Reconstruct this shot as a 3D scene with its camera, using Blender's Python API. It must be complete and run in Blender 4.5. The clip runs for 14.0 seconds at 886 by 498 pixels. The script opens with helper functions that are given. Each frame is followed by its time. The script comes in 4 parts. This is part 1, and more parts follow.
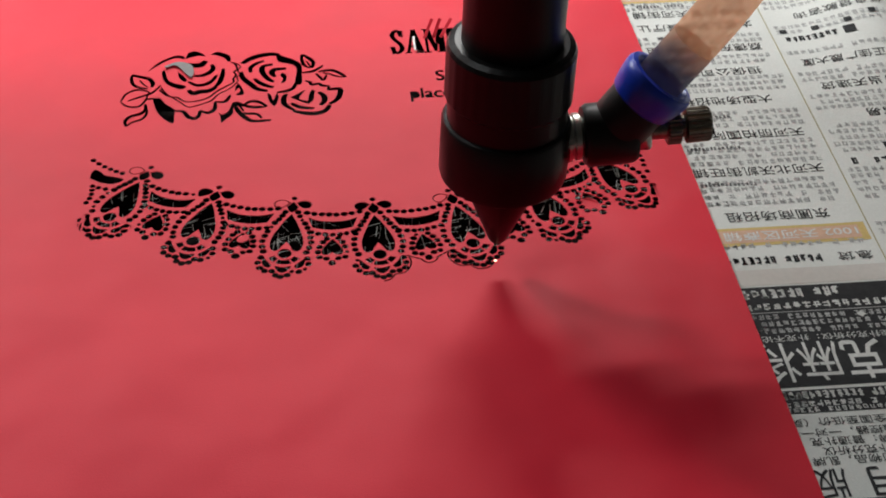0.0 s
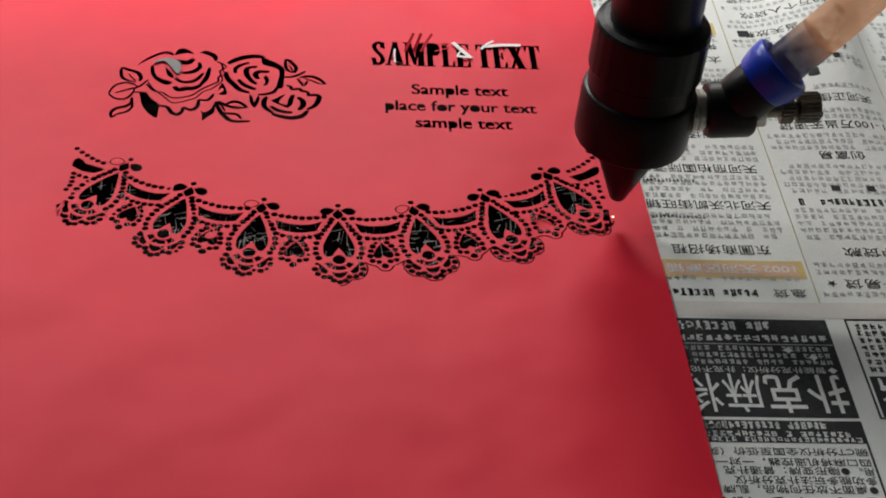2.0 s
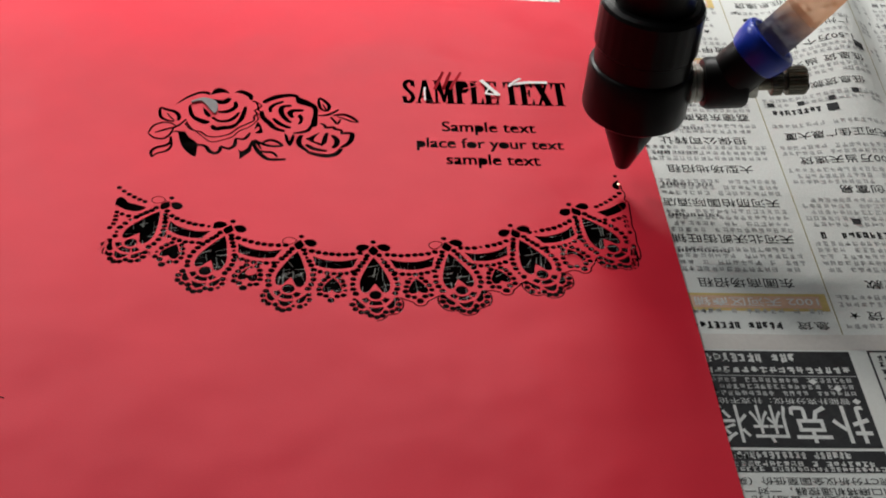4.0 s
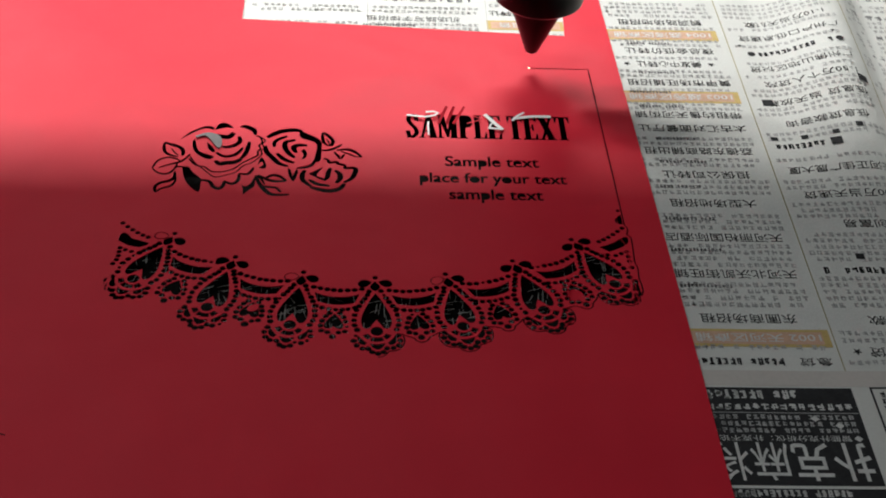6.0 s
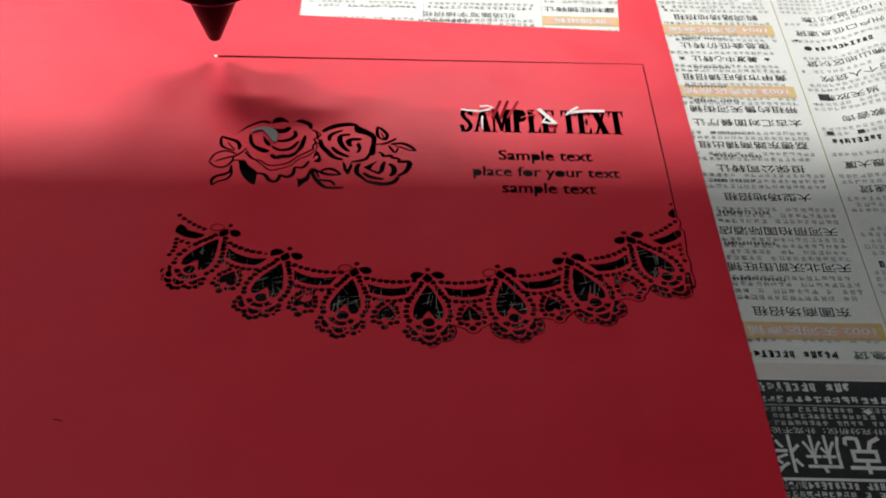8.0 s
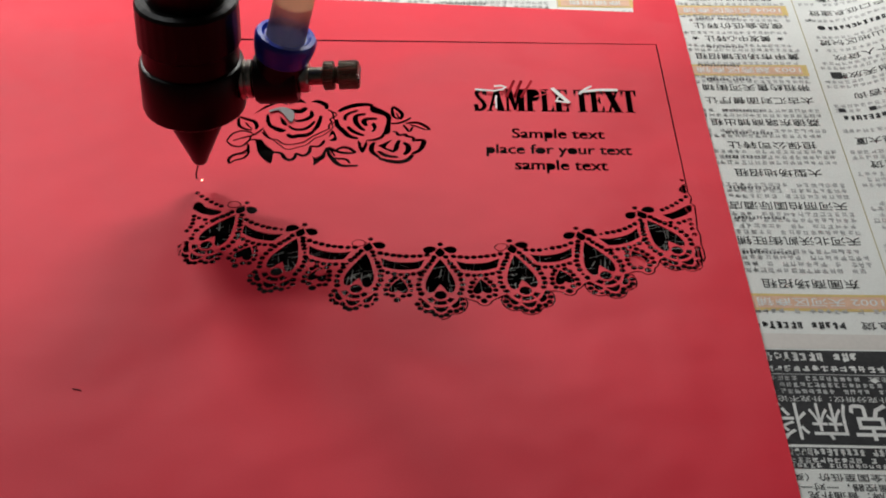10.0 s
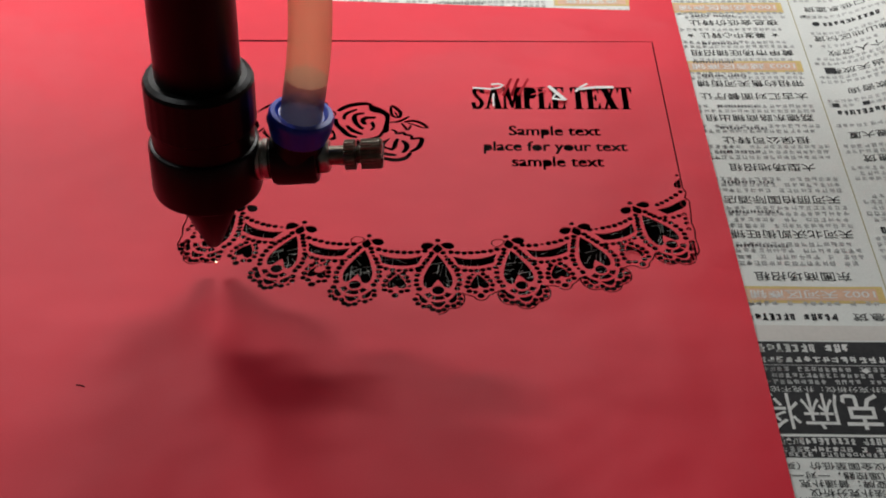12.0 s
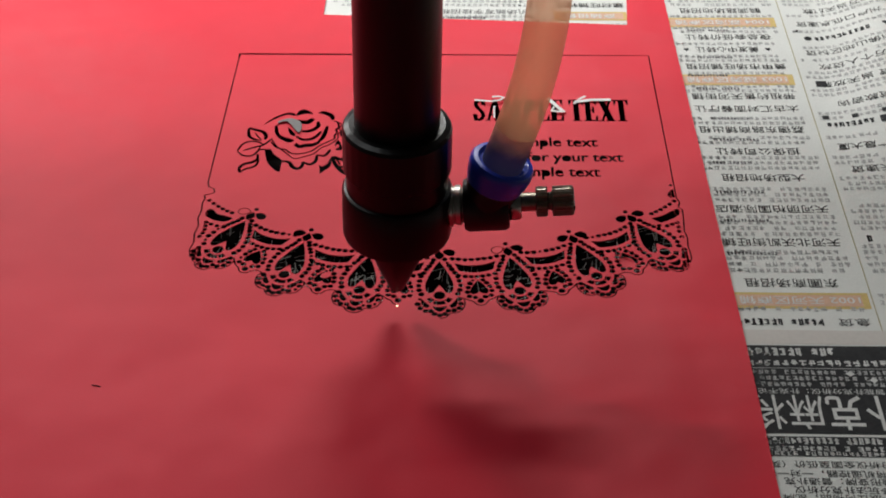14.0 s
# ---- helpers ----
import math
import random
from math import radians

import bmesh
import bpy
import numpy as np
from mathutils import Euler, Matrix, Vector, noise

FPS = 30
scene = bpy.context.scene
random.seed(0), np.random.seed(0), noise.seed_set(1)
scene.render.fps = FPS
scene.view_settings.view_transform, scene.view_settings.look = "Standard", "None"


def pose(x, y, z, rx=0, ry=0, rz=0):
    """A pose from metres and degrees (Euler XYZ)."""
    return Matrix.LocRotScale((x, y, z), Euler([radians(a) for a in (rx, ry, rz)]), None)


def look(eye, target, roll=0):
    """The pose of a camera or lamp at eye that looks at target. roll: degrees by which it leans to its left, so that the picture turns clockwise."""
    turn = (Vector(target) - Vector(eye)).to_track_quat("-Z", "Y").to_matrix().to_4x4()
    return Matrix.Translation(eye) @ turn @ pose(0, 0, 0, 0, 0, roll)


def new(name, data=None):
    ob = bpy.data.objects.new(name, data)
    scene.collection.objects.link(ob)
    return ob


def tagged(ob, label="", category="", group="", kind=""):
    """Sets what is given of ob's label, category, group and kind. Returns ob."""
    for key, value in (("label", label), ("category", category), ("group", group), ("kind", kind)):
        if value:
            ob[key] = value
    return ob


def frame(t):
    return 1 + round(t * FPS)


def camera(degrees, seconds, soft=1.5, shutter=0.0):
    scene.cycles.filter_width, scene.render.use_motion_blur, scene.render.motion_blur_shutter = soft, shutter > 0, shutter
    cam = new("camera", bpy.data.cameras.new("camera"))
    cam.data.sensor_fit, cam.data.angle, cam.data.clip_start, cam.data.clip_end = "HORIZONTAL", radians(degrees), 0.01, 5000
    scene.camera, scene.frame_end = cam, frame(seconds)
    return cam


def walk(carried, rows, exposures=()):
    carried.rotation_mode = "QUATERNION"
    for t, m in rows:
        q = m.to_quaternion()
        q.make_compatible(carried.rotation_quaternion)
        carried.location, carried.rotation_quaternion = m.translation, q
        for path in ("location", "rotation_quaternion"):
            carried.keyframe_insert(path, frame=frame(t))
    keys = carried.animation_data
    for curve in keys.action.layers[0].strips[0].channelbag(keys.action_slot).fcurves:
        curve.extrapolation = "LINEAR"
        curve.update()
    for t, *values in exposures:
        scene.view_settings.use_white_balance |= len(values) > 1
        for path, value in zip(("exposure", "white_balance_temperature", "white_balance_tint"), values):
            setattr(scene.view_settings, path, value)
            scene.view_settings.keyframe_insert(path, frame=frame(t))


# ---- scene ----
cam = camera(33.7, 14.0, soft=1.9)
PATH = [
    (0, (0.062, -0.418, 0.235), (0.227, 1.113, -1.041), 0.8),
    (0.5, (0.072, -0.422, 0.234), (0.243, 1.103, -1.049), 1.4),
    (1, (0.078, -0.423, 0.234), (0.251, 1.097, -1.054), 2.1),
    (1.5, (0.076, -0.425, 0.244), (0.254, 1.092, -1.046), 3.1),
    (2, (0.074, -0.429, 0.254), (0.228, 1.087, -1.041), 4.8),
    (2.5, (0.074, -0.434, 0.262), (0.215, 1.086, -1.03), 4.8),
    (3, (0.07, -0.433, 0.264), (0.204, 1.093, -1.023), 4.2),
    (3.2, (0.07, -0.434, 0.264), (0.209, 1.092, -1.021), 4.1),
    (5.3, (0.061, -0.435, 0.267), (0.195, 1.117, -0.987), 4.0),
    (5.5, (0.066, -0.434, 0.267), (0.189, 1.121, -0.985), 3.6),
    (6, (0.071, -0.433, 0.268), (0.187, 1.121, -0.985), 3.5),
    (6.5, (0.073, -0.433, 0.267), (0.165, 1.126, -0.983), 2.9),
    (7, (0.073, -0.434, 0.267), (0.154, 1.123, -0.986), 2.4),
    (7.5, (0.073, -0.437, 0.268), (0.128, 1.121, -0.986), 2.0),
    (8, (0.074, -0.437, 0.267), (0.104, 1.122, -0.985), 1.7),
    (8.5, (0.074, -0.437, 0.267), (0.084, 1.123, -0.985), 1.3),
    (9, (0.076, -0.44, 0.265), (0.074, 1.119, -0.988), 0.9),
    (11.5, (0.083, -0.451, 0.267), (0.056, 1.108, -0.985), -0.1),
    (12, (0.084, -0.452, 0.268), (0.054, 1.108, -0.984), -0.4),
    (12.5, (0.086, -0.453, 0.27), (0.05, 1.104, -0.985), -0.5),
    (13, (0.089, -0.456, 0.272), (0.044, 1.103, -0.98), -0.7),
    (13.5, (0.089, -0.459, 0.272), (0.04, 1.106, -0.972), -0.9),
    (14, (0.086, -0.465, 0.278), (0.046, 1.101, -0.965), -0.5),
]
walk(cam, [(t, look(eye, target, roll)) for t, eye, target, roll in PATH],
     exposures=[(0.0, 0.18), (3.0, 0.04), (5.5, 0.12), (7.0, 0.28), (7.5, 0.29), (8.0, 0.24), (9.0, 0.10), (11.5, -0.20), (14.0, -0.16)])

# ---- world, lamps, exposure ----
world = bpy.data.worlds.new("room_air")
scene.world = world
world.use_nodes = True
world.node_tree.nodes["Background"].inputs[0].default_value = (0.80, 0.86, 1.0, 1)
world.node_tree.nodes["Background"].inputs[1].default_value = 0.12

LAMPS = ((-0.222, 0.28, 0.33), (0.105, 0.28, 0.33))      # the machine's two work lights behind the gantry
LENGTHS = (0.12, 0.19)
for spot, length, watts in zip(LAMPS, LENGTHS, (2.3, 1.85)):
    lamp = bpy.data.lights.new("work_light", "AREA")
    lamp.shape, lamp.size, lamp.size_y, lamp.energy, lamp.color = "RECTANGLE", length, 0.034, watts, (1.0, 0.985, 0.96)
    work_light = new("work_light", lamp)
    work_light.matrix_world = pose(*spot)
# assumed overhead lamp, never in view: soft fill for the shaded areas
lamp2 = bpy.data.lights.new("fill_light", "AREA")
lamp2.shape, lamp2.size, lamp2.size_y, lamp2.energy, lamp2.color = "RECTANGLE", 1.2, 0.35, 8.0, (0.95, 0.98, 1.0)
fill_light = new("fill_light", lamp2)
fill_light.matrix_world = look((-0.9, 0.3, 1.62), (-0.9, 0.3, 0.0))


# ---- materials ----
def material(name, colour, rough=0.6, metal=0.0, vary=0.12, scale=60.0, bump=0.0, bump_scale=900.0, spec=0.5, emit=None, wave=0.0):
    """Principled surface with tone variation at two scales and a fine relief."""
    m = bpy.data.materials.new(name)
    m.use_nodes = True
    nt, b = m.node_tree, m.node_tree.nodes["Principled BSDF"]
    b.inputs["Roughness"].default_value, b.inputs["Metallic"].default_value = rough, metal
    b.inputs["Specular IOR Level"].default_value = spec
    geo = nt.nodes.new("ShaderNodeNewGeometry")
    fine, broad = nt.nodes.new("ShaderNodeTexNoise"), nt.nodes.new("ShaderNodeTexNoise")
    fine.inputs["Scale"].default_value, broad.inputs["Scale"].default_value = bump_scale, scale
    fine.inputs["Detail"].default_value = broad.inputs["Detail"].default_value = 4
    nt.links.new(geo.outputs["Position"], fine.inputs["Vector"])
    nt.links.new(geo.outputs["Position"], broad.inputs["Vector"])
    add = nt.nodes.new("ShaderNodeMath")
    add.operation = "ADD"
    nt.links.new(fine.outputs["Fac"], add.inputs[0])
    nt.links.new(broad.outputs["Fac"], add.inputs[1])
    ramp = nt.nodes.new("ShaderNodeMapRange")
    ramp.inputs[1].default_value, ramp.inputs[2].default_value = 0.6, 1.4
    ramp.inputs[3].default_value, ramp.inputs[4].default_value = 1 - vary, 1 + vary
    nt.links.new(add.outputs[0], ramp.inputs[0])
    mul = nt.nodes.new("ShaderNodeVectorMath")
    mul.operation = "SCALE"
    mul.inputs[0].default_value = colour
    nt.links.new(ramp.outputs[0], mul.inputs["Scale"])
    nt.links.new(mul.outputs[0], b.inputs["Base Color"])
    if bump:
        bp = nt.nodes.new("ShaderNodeBump")
        bp.inputs["Strength"].default_value, bp.inputs["Distance"].default_value = bump, 0.0002
        nt.links.new(fine.outputs["Fac"], bp.inputs["Height"])
        nt.links.new(bp.outputs[0], b.inputs["Normal"])
        if wave:
            swell = nt.nodes.new("ShaderNodeTexNoise")
            swell.inputs["Scale"].default_value, swell.inputs["Detail"].default_value = 22.0, 2
            nt.links.new(geo.outputs["Position"], swell.inputs["Vector"])
            low = nt.nodes.new("ShaderNodeBump")
            low.inputs["Strength"].default_value, low.inputs["Distance"].default_value = wave, 0.02
            nt.links.new(swell.outputs["Fac"], low.inputs["Height"])
            nt.links.new(low.outputs[0], bp.inputs["Normal"])
    if emit:
        b.inputs["Emission Color"].default_value, b.inputs["Emission Strength"].default_value = (*emit[:3], 1), emit[3]
    return m


RED = material("red_card", (0.74, 0.0135, 0.038), 0.58, vary=0.05, scale=25, bump=0.25, bump_scale=2500, spec=0.31, wave=0.15)
NEWS = material("newsprint", (0.735, 0.755, 0.72), 0.85, vary=0.07, scale=30, bump=0.3, bump_scale=1800, spec=0.2)
INK = material("black_ink", (0.034, 0.035, 0.037), 0.8, vary=0.3, scale=300, spec=0.2)
GREY_INK = material("thin_ink", (0.46, 0.465, 0.46), 0.85, vary=0.25, scale=300, spec=0.2)
# for figures, and for headings paled to imitate strong light on them
MID_INK = material("number_and_glare_ink", (0.19, 0.192, 0.195), 0.85, vary=0.25, scale=300, spec=0.2)
PALE_INK = material("reversed_text", (0.70, 0.71, 0.69), 0.85, vary=0.15, scale=300, spec=0.2)
OCHRE = material("ochre_print", (0.66, 0.50, 0.20), 0.85, vary=0.1, scale=200, spec=0.2)
RULE = material("olive_rule", (0.42, 0.38, 0.22), 0.85, vary=0.15, scale=150, spec=0.2)
PINK = material("pink_print", (0.70, 0.46, 0.33), 0.85, vary=0.1, scale=200, spec=0.2)
FOLD = material("dusty_margin", (0.66, 0.63, 0.59), 0.85, vary=0.06, scale=40, spec=0.2)
BLACK = material("black_anodised", (0.005, 0.005, 0.005), 0.32, vary=0.3, scale=90, bump=0.15, bump_scale=1500, spec=0.18)
TUBE = material("black_tube", (0.005, 0.005, 0.005), 0.36, vary=0.3, scale=90, bump=0.15, bump_scale=1500, spec=0.18)
STEEL = material("nickel", (0.45, 0.44, 0.40), 0.28, metal=1.0, vary=0.2, scale=200, bump=0.2, bump_scale=900)
DARK_STEEL = material("dull_nickel", (0.24, 0.22, 0.175), 0.33, metal=1.0, vary=0.25, scale=300, bump=0.2, bump_scale=900)
PLASTIC = material("black_plastic", (0.009, 0.008, 0.008), 0.42, vary=0.2, scale=120, spec=0.25)
BLUE = material("blue_plastic", (0.008, 0.048, 0.56), 0.35, vary=0.1, scale=120)
BED = material("sooty_bed", (0.020, 0.019, 0.018), 0.9, vary=0.4, scale=120, spec=0.03)
CABINET = material("grey_cabinet", (0.10, 0.105, 0.11), 0.5, vary=0.06, scale=8)
ALU = material("grey_aluminium", (0.40, 0.41, 0.42), 0.4, metal=1.0, vary=0.1, scale=30)
ROOM = material("room_paint", (0.55, 0.55, 0.53), 0.9, vary=0.05, scale=3)
WHITE = material("white_paper", (0.84, 0.84, 0.82), 0.7, vary=0.08, scale=200)
SCRAP = material("charred_scrap", (0.42, 0.43, 0.40), 0.7, vary=0.4, scale=500)
GREY_SCRAP = material("grey_scrap", (0.20, 0.19, 0.19), 0.7, vary=0.12, scale=400)
DIFFUSER = material("lamp_diffuser", (0.8, 0.8, 0.8), 0.5, emit=(1.0, 0.97, 0.93, 4.0))
# faint glow for the cover of the added fill light
FILL_COVER = material("fill_cover", (0.8, 0.8, 0.8), 0.5, emit=(0.95, 0.98, 1.0, 0.25))
SPARK = material("burning_point", (0.9, 0.6, 0.4), 0.5, emit=(1.0, 0.70, 0.50, 2.2))


def hose_material(name, tint, mixing, clarity):
    m = bpy.data.materials.new(name)
    m.use_nodes = True
    nt = m.node_tree
    out, b = nt.nodes["Material Output"], nt.nodes["Principled BSDF"]
    b.inputs["Base Color"].default_value, b.inputs["Roughness"].default_value = (*tint, 1), 0.3
    tr = nt.nodes.new("ShaderNodeBsdfTranslucent")
    tr.inputs["Color"].default_value = (*tint, 1)
    mix = nt.nodes.new("ShaderNodeMixShader")
    mix.inputs[0].default_value = mixing
    nz = nt.nodes.new("ShaderNodeTexNoise")
    nz.inputs["Scale"].default_value = 150
    rr = nt.nodes.new("ShaderNodeMapRange")
    rr.inputs[3].default_value, rr.inputs[4].default_value = 0.24, 0.38
    nt.links.new(nz.outputs["Fac"], rr.inputs[0])
    nt.links.new(rr.outputs[0], b.inputs["Roughness"])
    nt.links.new(b.outputs[0], mix.inputs[1])
    nt.links.new(tr.outputs[0], mix.inputs[2])
    clear = nt.nodes.new("ShaderNodeBsdfTransparent")
    clear.inputs["Color"].default_value = (*[0.5 + 0.5 * v for v in tint], 1)
    see = nt.nodes.new("ShaderNodeMixShader")
    see.inputs[0].default_value = clarity
    nt.links.new(mix.outputs[0], see.inputs[1])
    nt.links.new(clear.outputs[0], see.inputs[2])
    nt.links.new(see.outputs[0], out.inputs["Surface"])
    return m


HOSE = hose_material("milky_hose", (0.87, 0.57, 0.37), 0.6, 0.54)
HOSE_END = hose_material("milky_hose_over_barb", (0.22, 0.20, 0.26), 0.48, 0.36)
nt = HOSE_END.node_tree                    # the barb inside ends with a soft, uneven edge
where, apart_z, rough_edge = nt.nodes.new("ShaderNodeTexCoord"), nt.nodes.new("ShaderNodeSeparateXYZ"), nt.nodes.new("ShaderNodeTexNoise")
rough_edge.inputs["Scale"].default_value = 220
lift, fade, blend = nt.nodes.new("ShaderNodeMath"), nt.nodes.new("ShaderNodeMapRange"), nt.nodes.new("ShaderNodeMix")
lift.operation = "MULTIPLY_ADD"
lift.inputs[1].default_value = 0.005
fade.interpolation_type = "SMOOTHSTEP"
fade.inputs[1].default_value, fade.inputs[2].default_value = 0.0195, 0.0262
blend.data_type = "RGBA"
blend.inputs[6].default_value, blend.inputs[7].default_value = (0.10, 0.09, 0.16, 1), (0.87, 0.57, 0.37, 1)
nt.links.new(where.outputs["Object"], apart_z.inputs[0])
nt.links.new(where.outputs["Object"], rough_edge.inputs["Vector"])
nt.links.new(rough_edge.outputs["Fac"], lift.inputs[0])
nt.links.new(apart_z.outputs["Z"], lift.inputs[2])
nt.links.new(lift.outputs[0], fade.inputs[0])
nt.links.new(fade.outputs[0], blend.inputs[0])
for node in nt.nodes:
    if node.type in ("BSDF_PRINCIPLED", "BSDF_TRANSLUCENT"):
        nt.links.new(blend.outputs[2], node.inputs[0])



# ---- mesh helpers ----
def part(name, bm, mat, parent=None, label=""):
    me = bpy.data.meshes.new(name)
    bm.to_mesh(me)
    bm.free()
    me.materials.append(mat)
    ob = new(name, me)
    ob.parent = parent
    return tagged(ob, label)


def from_faces(name, verts, faces, mat, parent=None, label=""):
    me = bpy.data.meshes.new(name)
    me.from_pydata(verts, [], faces)
    me.update()
    me.materials.append(mat)
    ob = new(name, me)
    ob.parent = parent
    return tagged(ob, label)


def box(bm, x0, y0, z0, x1, y1, z1, bevel=0.0):
    made = bmesh.ops.create_cube(bm, size=1.0, matrix=Matrix.Translation(((x0 + x1) / 2, (y0 + y1) / 2, (z0 + z1) / 2)) @ Matrix.Diagonal((x1 - x0, y1 - y0, z1 - z0, 1)))
    if bevel:
        edges = list({e for v in made["verts"] for e in v.link_edges})
        bmesh.ops.bevel(bm, geom=edges, offset=bevel, segments=2, affect="EDGES", profile=0.7)


def lathe(profile, sides=64, axis=None, ridges=0, depth=0.0):
    """A turned body from (radius, height) pairs; ridges cut a knurl into it."""
    bm = bmesh.new()
    rings = []
    for r, z in profile:
        ring = []
        for i in range(sides):
            a = 2 * math.pi * i / sides
            rr = r - (depth if ridges and r > 0.002 and (i * ridges // sides) % 2 else 0)
            ring.append(bm.verts.new((rr * math.cos(a), rr * math.sin(a), z)))
        rings.append(ring)
    for a, b in zip(rings, rings[1:]):
        for i in range(sides):
            bm.faces.new((a[i], a[(i + 1) % sides], b[(i + 1) % sides], b[i]))
    bm.faces.new(list(reversed(rings[0])))
    bm.faces.new(rings[-1])
    if axis is not None:
        bmesh.ops.transform(bm, matrix=axis, verts=bm.verts)
    bmesh.ops.recalc_face_normals(bm, faces=bm.faces)
    for f in bm.faces:
        f.smooth = len(f.verts) == 4 and not ridges
    for e in bm.edges:
        e.smooth = len(e.link_faces) == 2 and e.calc_face_angle(0) < 0.6
    return bm


# ---- the cut pattern, in millimetres on the card ----
def disc(x, y, rx, ry=None, n=9, turn=0.0):
    ry = ry or rx
    ca, sa = math.cos(turn), math.sin(turn)
    out = []
    for i in range(n):
        a = 2 * math.pi * i / n
        u, v = rx * math.cos(a), ry * math.sin(a)
        out.append((x + u * ca - v * sa, y + u * sa + v * ca))
    return out


def smooth_line(pts, per=6):
    """Catmull-Rom through the points."""
    out = []
    p = [pts[0], *pts, pts[-1]]
    for a, b, c, d in zip(p, p[1:], p[2:], p[3:]):
        for k in range(per):
            t = k / per
            out.append(tuple(0.5 * (2 * b[j] + (c[j] - a[j]) * t + (2 * a[j] - 5 * b[j] + 4 * c[j] - d[j]) * t * t + (3 * b[j] - a[j] - 3 * c[j] + d[j]) * t ** 3) for j in (0, 1)))
    return out + [pts[-1]]


def ribbon(line, width, taper=True):
    """Outline of a stroke along the line, thickest in the middle where it tapers."""
    left, right = [], []
    n = len(line) - 1
    for i, (x, y) in enumerate(line):
        a, b = line[max(i - 1, 0)], line[min(i + 1, n)]
        l = math.hypot(b[0] - a[0], b[1] - a[1]) or 1
        nx, ny = -(b[1] - a[1]) / l, (b[0] - a[0]) / l
        w = width / 2 * (max(0.42, math.sin(math.pi * (0.10 + 0.80 * i / n)) ** 0.5) if taper else 1)
        left.append((x + nx * w, y + ny * w))
        right.append((x - nx * w, y - ny * w))
    return left + right[::-1]


def lace_frame(s):
    """Origin and tilt of the lace's step s (whole: a drop, half: a heart between two drops)."""
    return 75.9 + 20.55 * s - 0.109 * s ** 3, -115.0 + 2.1 * s * s, radians(1.5 + 8.75 * s)


def lace_at(s, pts):
    ox, oy, a = lace_frame(s)
    ca, sa = math.cos(a), math.sin(a)
    return [(ox + x * ca - y * sa, oy + x * sa + y * ca) for x, y in pts]


HOLES = []


def hole(pts):
    area = sum(a[0] * b[1] - b[0] * a[1] for a, b in zip(pts, pts[1:] + pts[:1]))
    HOLES.append(pts if area > 0 else pts[::-1])


def lace_hole(s, pts):
    hole(lace_at(s, pts))


def both_sides(pts):
    return pts + [(-x, y) for x, y in pts if abs(x) > 0.05]


def lace_dots(s, pts, r):
    for x, y in pts:
        k = 1 if random.random() > 0.04 else 0.62
        (px, py), = lace_at(s, [(x + random.uniform(-.1, .1), y + random.uniform(-.1, .1))])
        if 0.3 < px < 151.2:
            hole(disc(px, py, k * r * random.uniform(.93, 1.08), k * r * random.uniform(.95, 1.1), 10))


def drop_motif(s, whole_bow):
    lace_dots(s, [(0, 1.0)], 0.84)
    lace_dots(s, both_sides([(1.7, -4.9), (2.3, -6.5), (3.0, -8.0), (3.8, -9.5), (4.6, -11.2), (5.4, -13.0), (5.9, -15.0), (6.2, -17.1), (6.0, -19.2), (5.4, -21.1)]), 0.92)
    lace_dots(s, both_sides([(5.8, -23.5), (6.3, -25.5), (5.7, -27.4), (4.2, -28.5), (2.5, -28.6), (1.5, -30.0), (0, -30.7)]), 0.92)
    lace_hole(s, smooth_line([(0, -0.5), (0.9, -1.7), (1.5, -2.8), (0.9, -4.2), (0, -5.0), (-0.9, -4.2), (-1.5, -2.8), (-0.9, -1.7)], 2))
    lobe = smooth_line([(0.9, -1.0), (2.1, -0.1), (3.8, -0.1), (4.9, -1.4), (4.4, -2.9), (2.9, -3.2), (1.6, -2.2)], 3)
    lace_hole(s, lobe)
    other = [(-x, y) for x, y in lobe]
    if whole_bow:
        lace_hole(s, other)
    else:
        for p, q in zip(other, other[1:] + other[:1]):      # only scored round, the piece still in place
            lace_hole(s, ribbon([p, q], 0.34, False))
    half = smooth_line([(0, -5.7), (1.4, -8.3), (2.8, -11.8), (3.8, -14.7), (4.2, -17.0), (4.0, -19.4), (3.1, -20.7), (1.8, -20.3), (1.2, -19.0), (0.6, -18.0), (0, -17.0)], 3)
    lace_hole(s, half + [(-x, y) for x, y in half[-2:0:-1]])
    lace_hole(s, disc(0, -21.7, 1.75, 1.85, 14))
    for a0, a1 in ((203, 234), (241, 299), (306, 337)):
        arc = [(3.4 * math.cos(radians(a0 + (a1 - a0) * i / 6)), -21.6 + 3.5 * math.sin(radians(a0 + (a1 - a0) * i / 6))) for i in range(7)]
        lace_hole(s, ribbon(arc, 1.7, False))
    lace_hole(s, smooth_line([(-2.1, -26.5), (0, -27.0), (2.1, -26.5), (1.3, -28.3), (0, -29.1), (-1.3, -28.3)], 3))
    side = smooth_line([(2.8, -26.3), (3.9, -25.0), (5.2, -23.4), (5.3, -25.4), (4.6, -26.9), (3.4, -27.3)], 3)
    lace_hole(s, side)
    lace_hole(s, [(-x, y) for x, y in side])


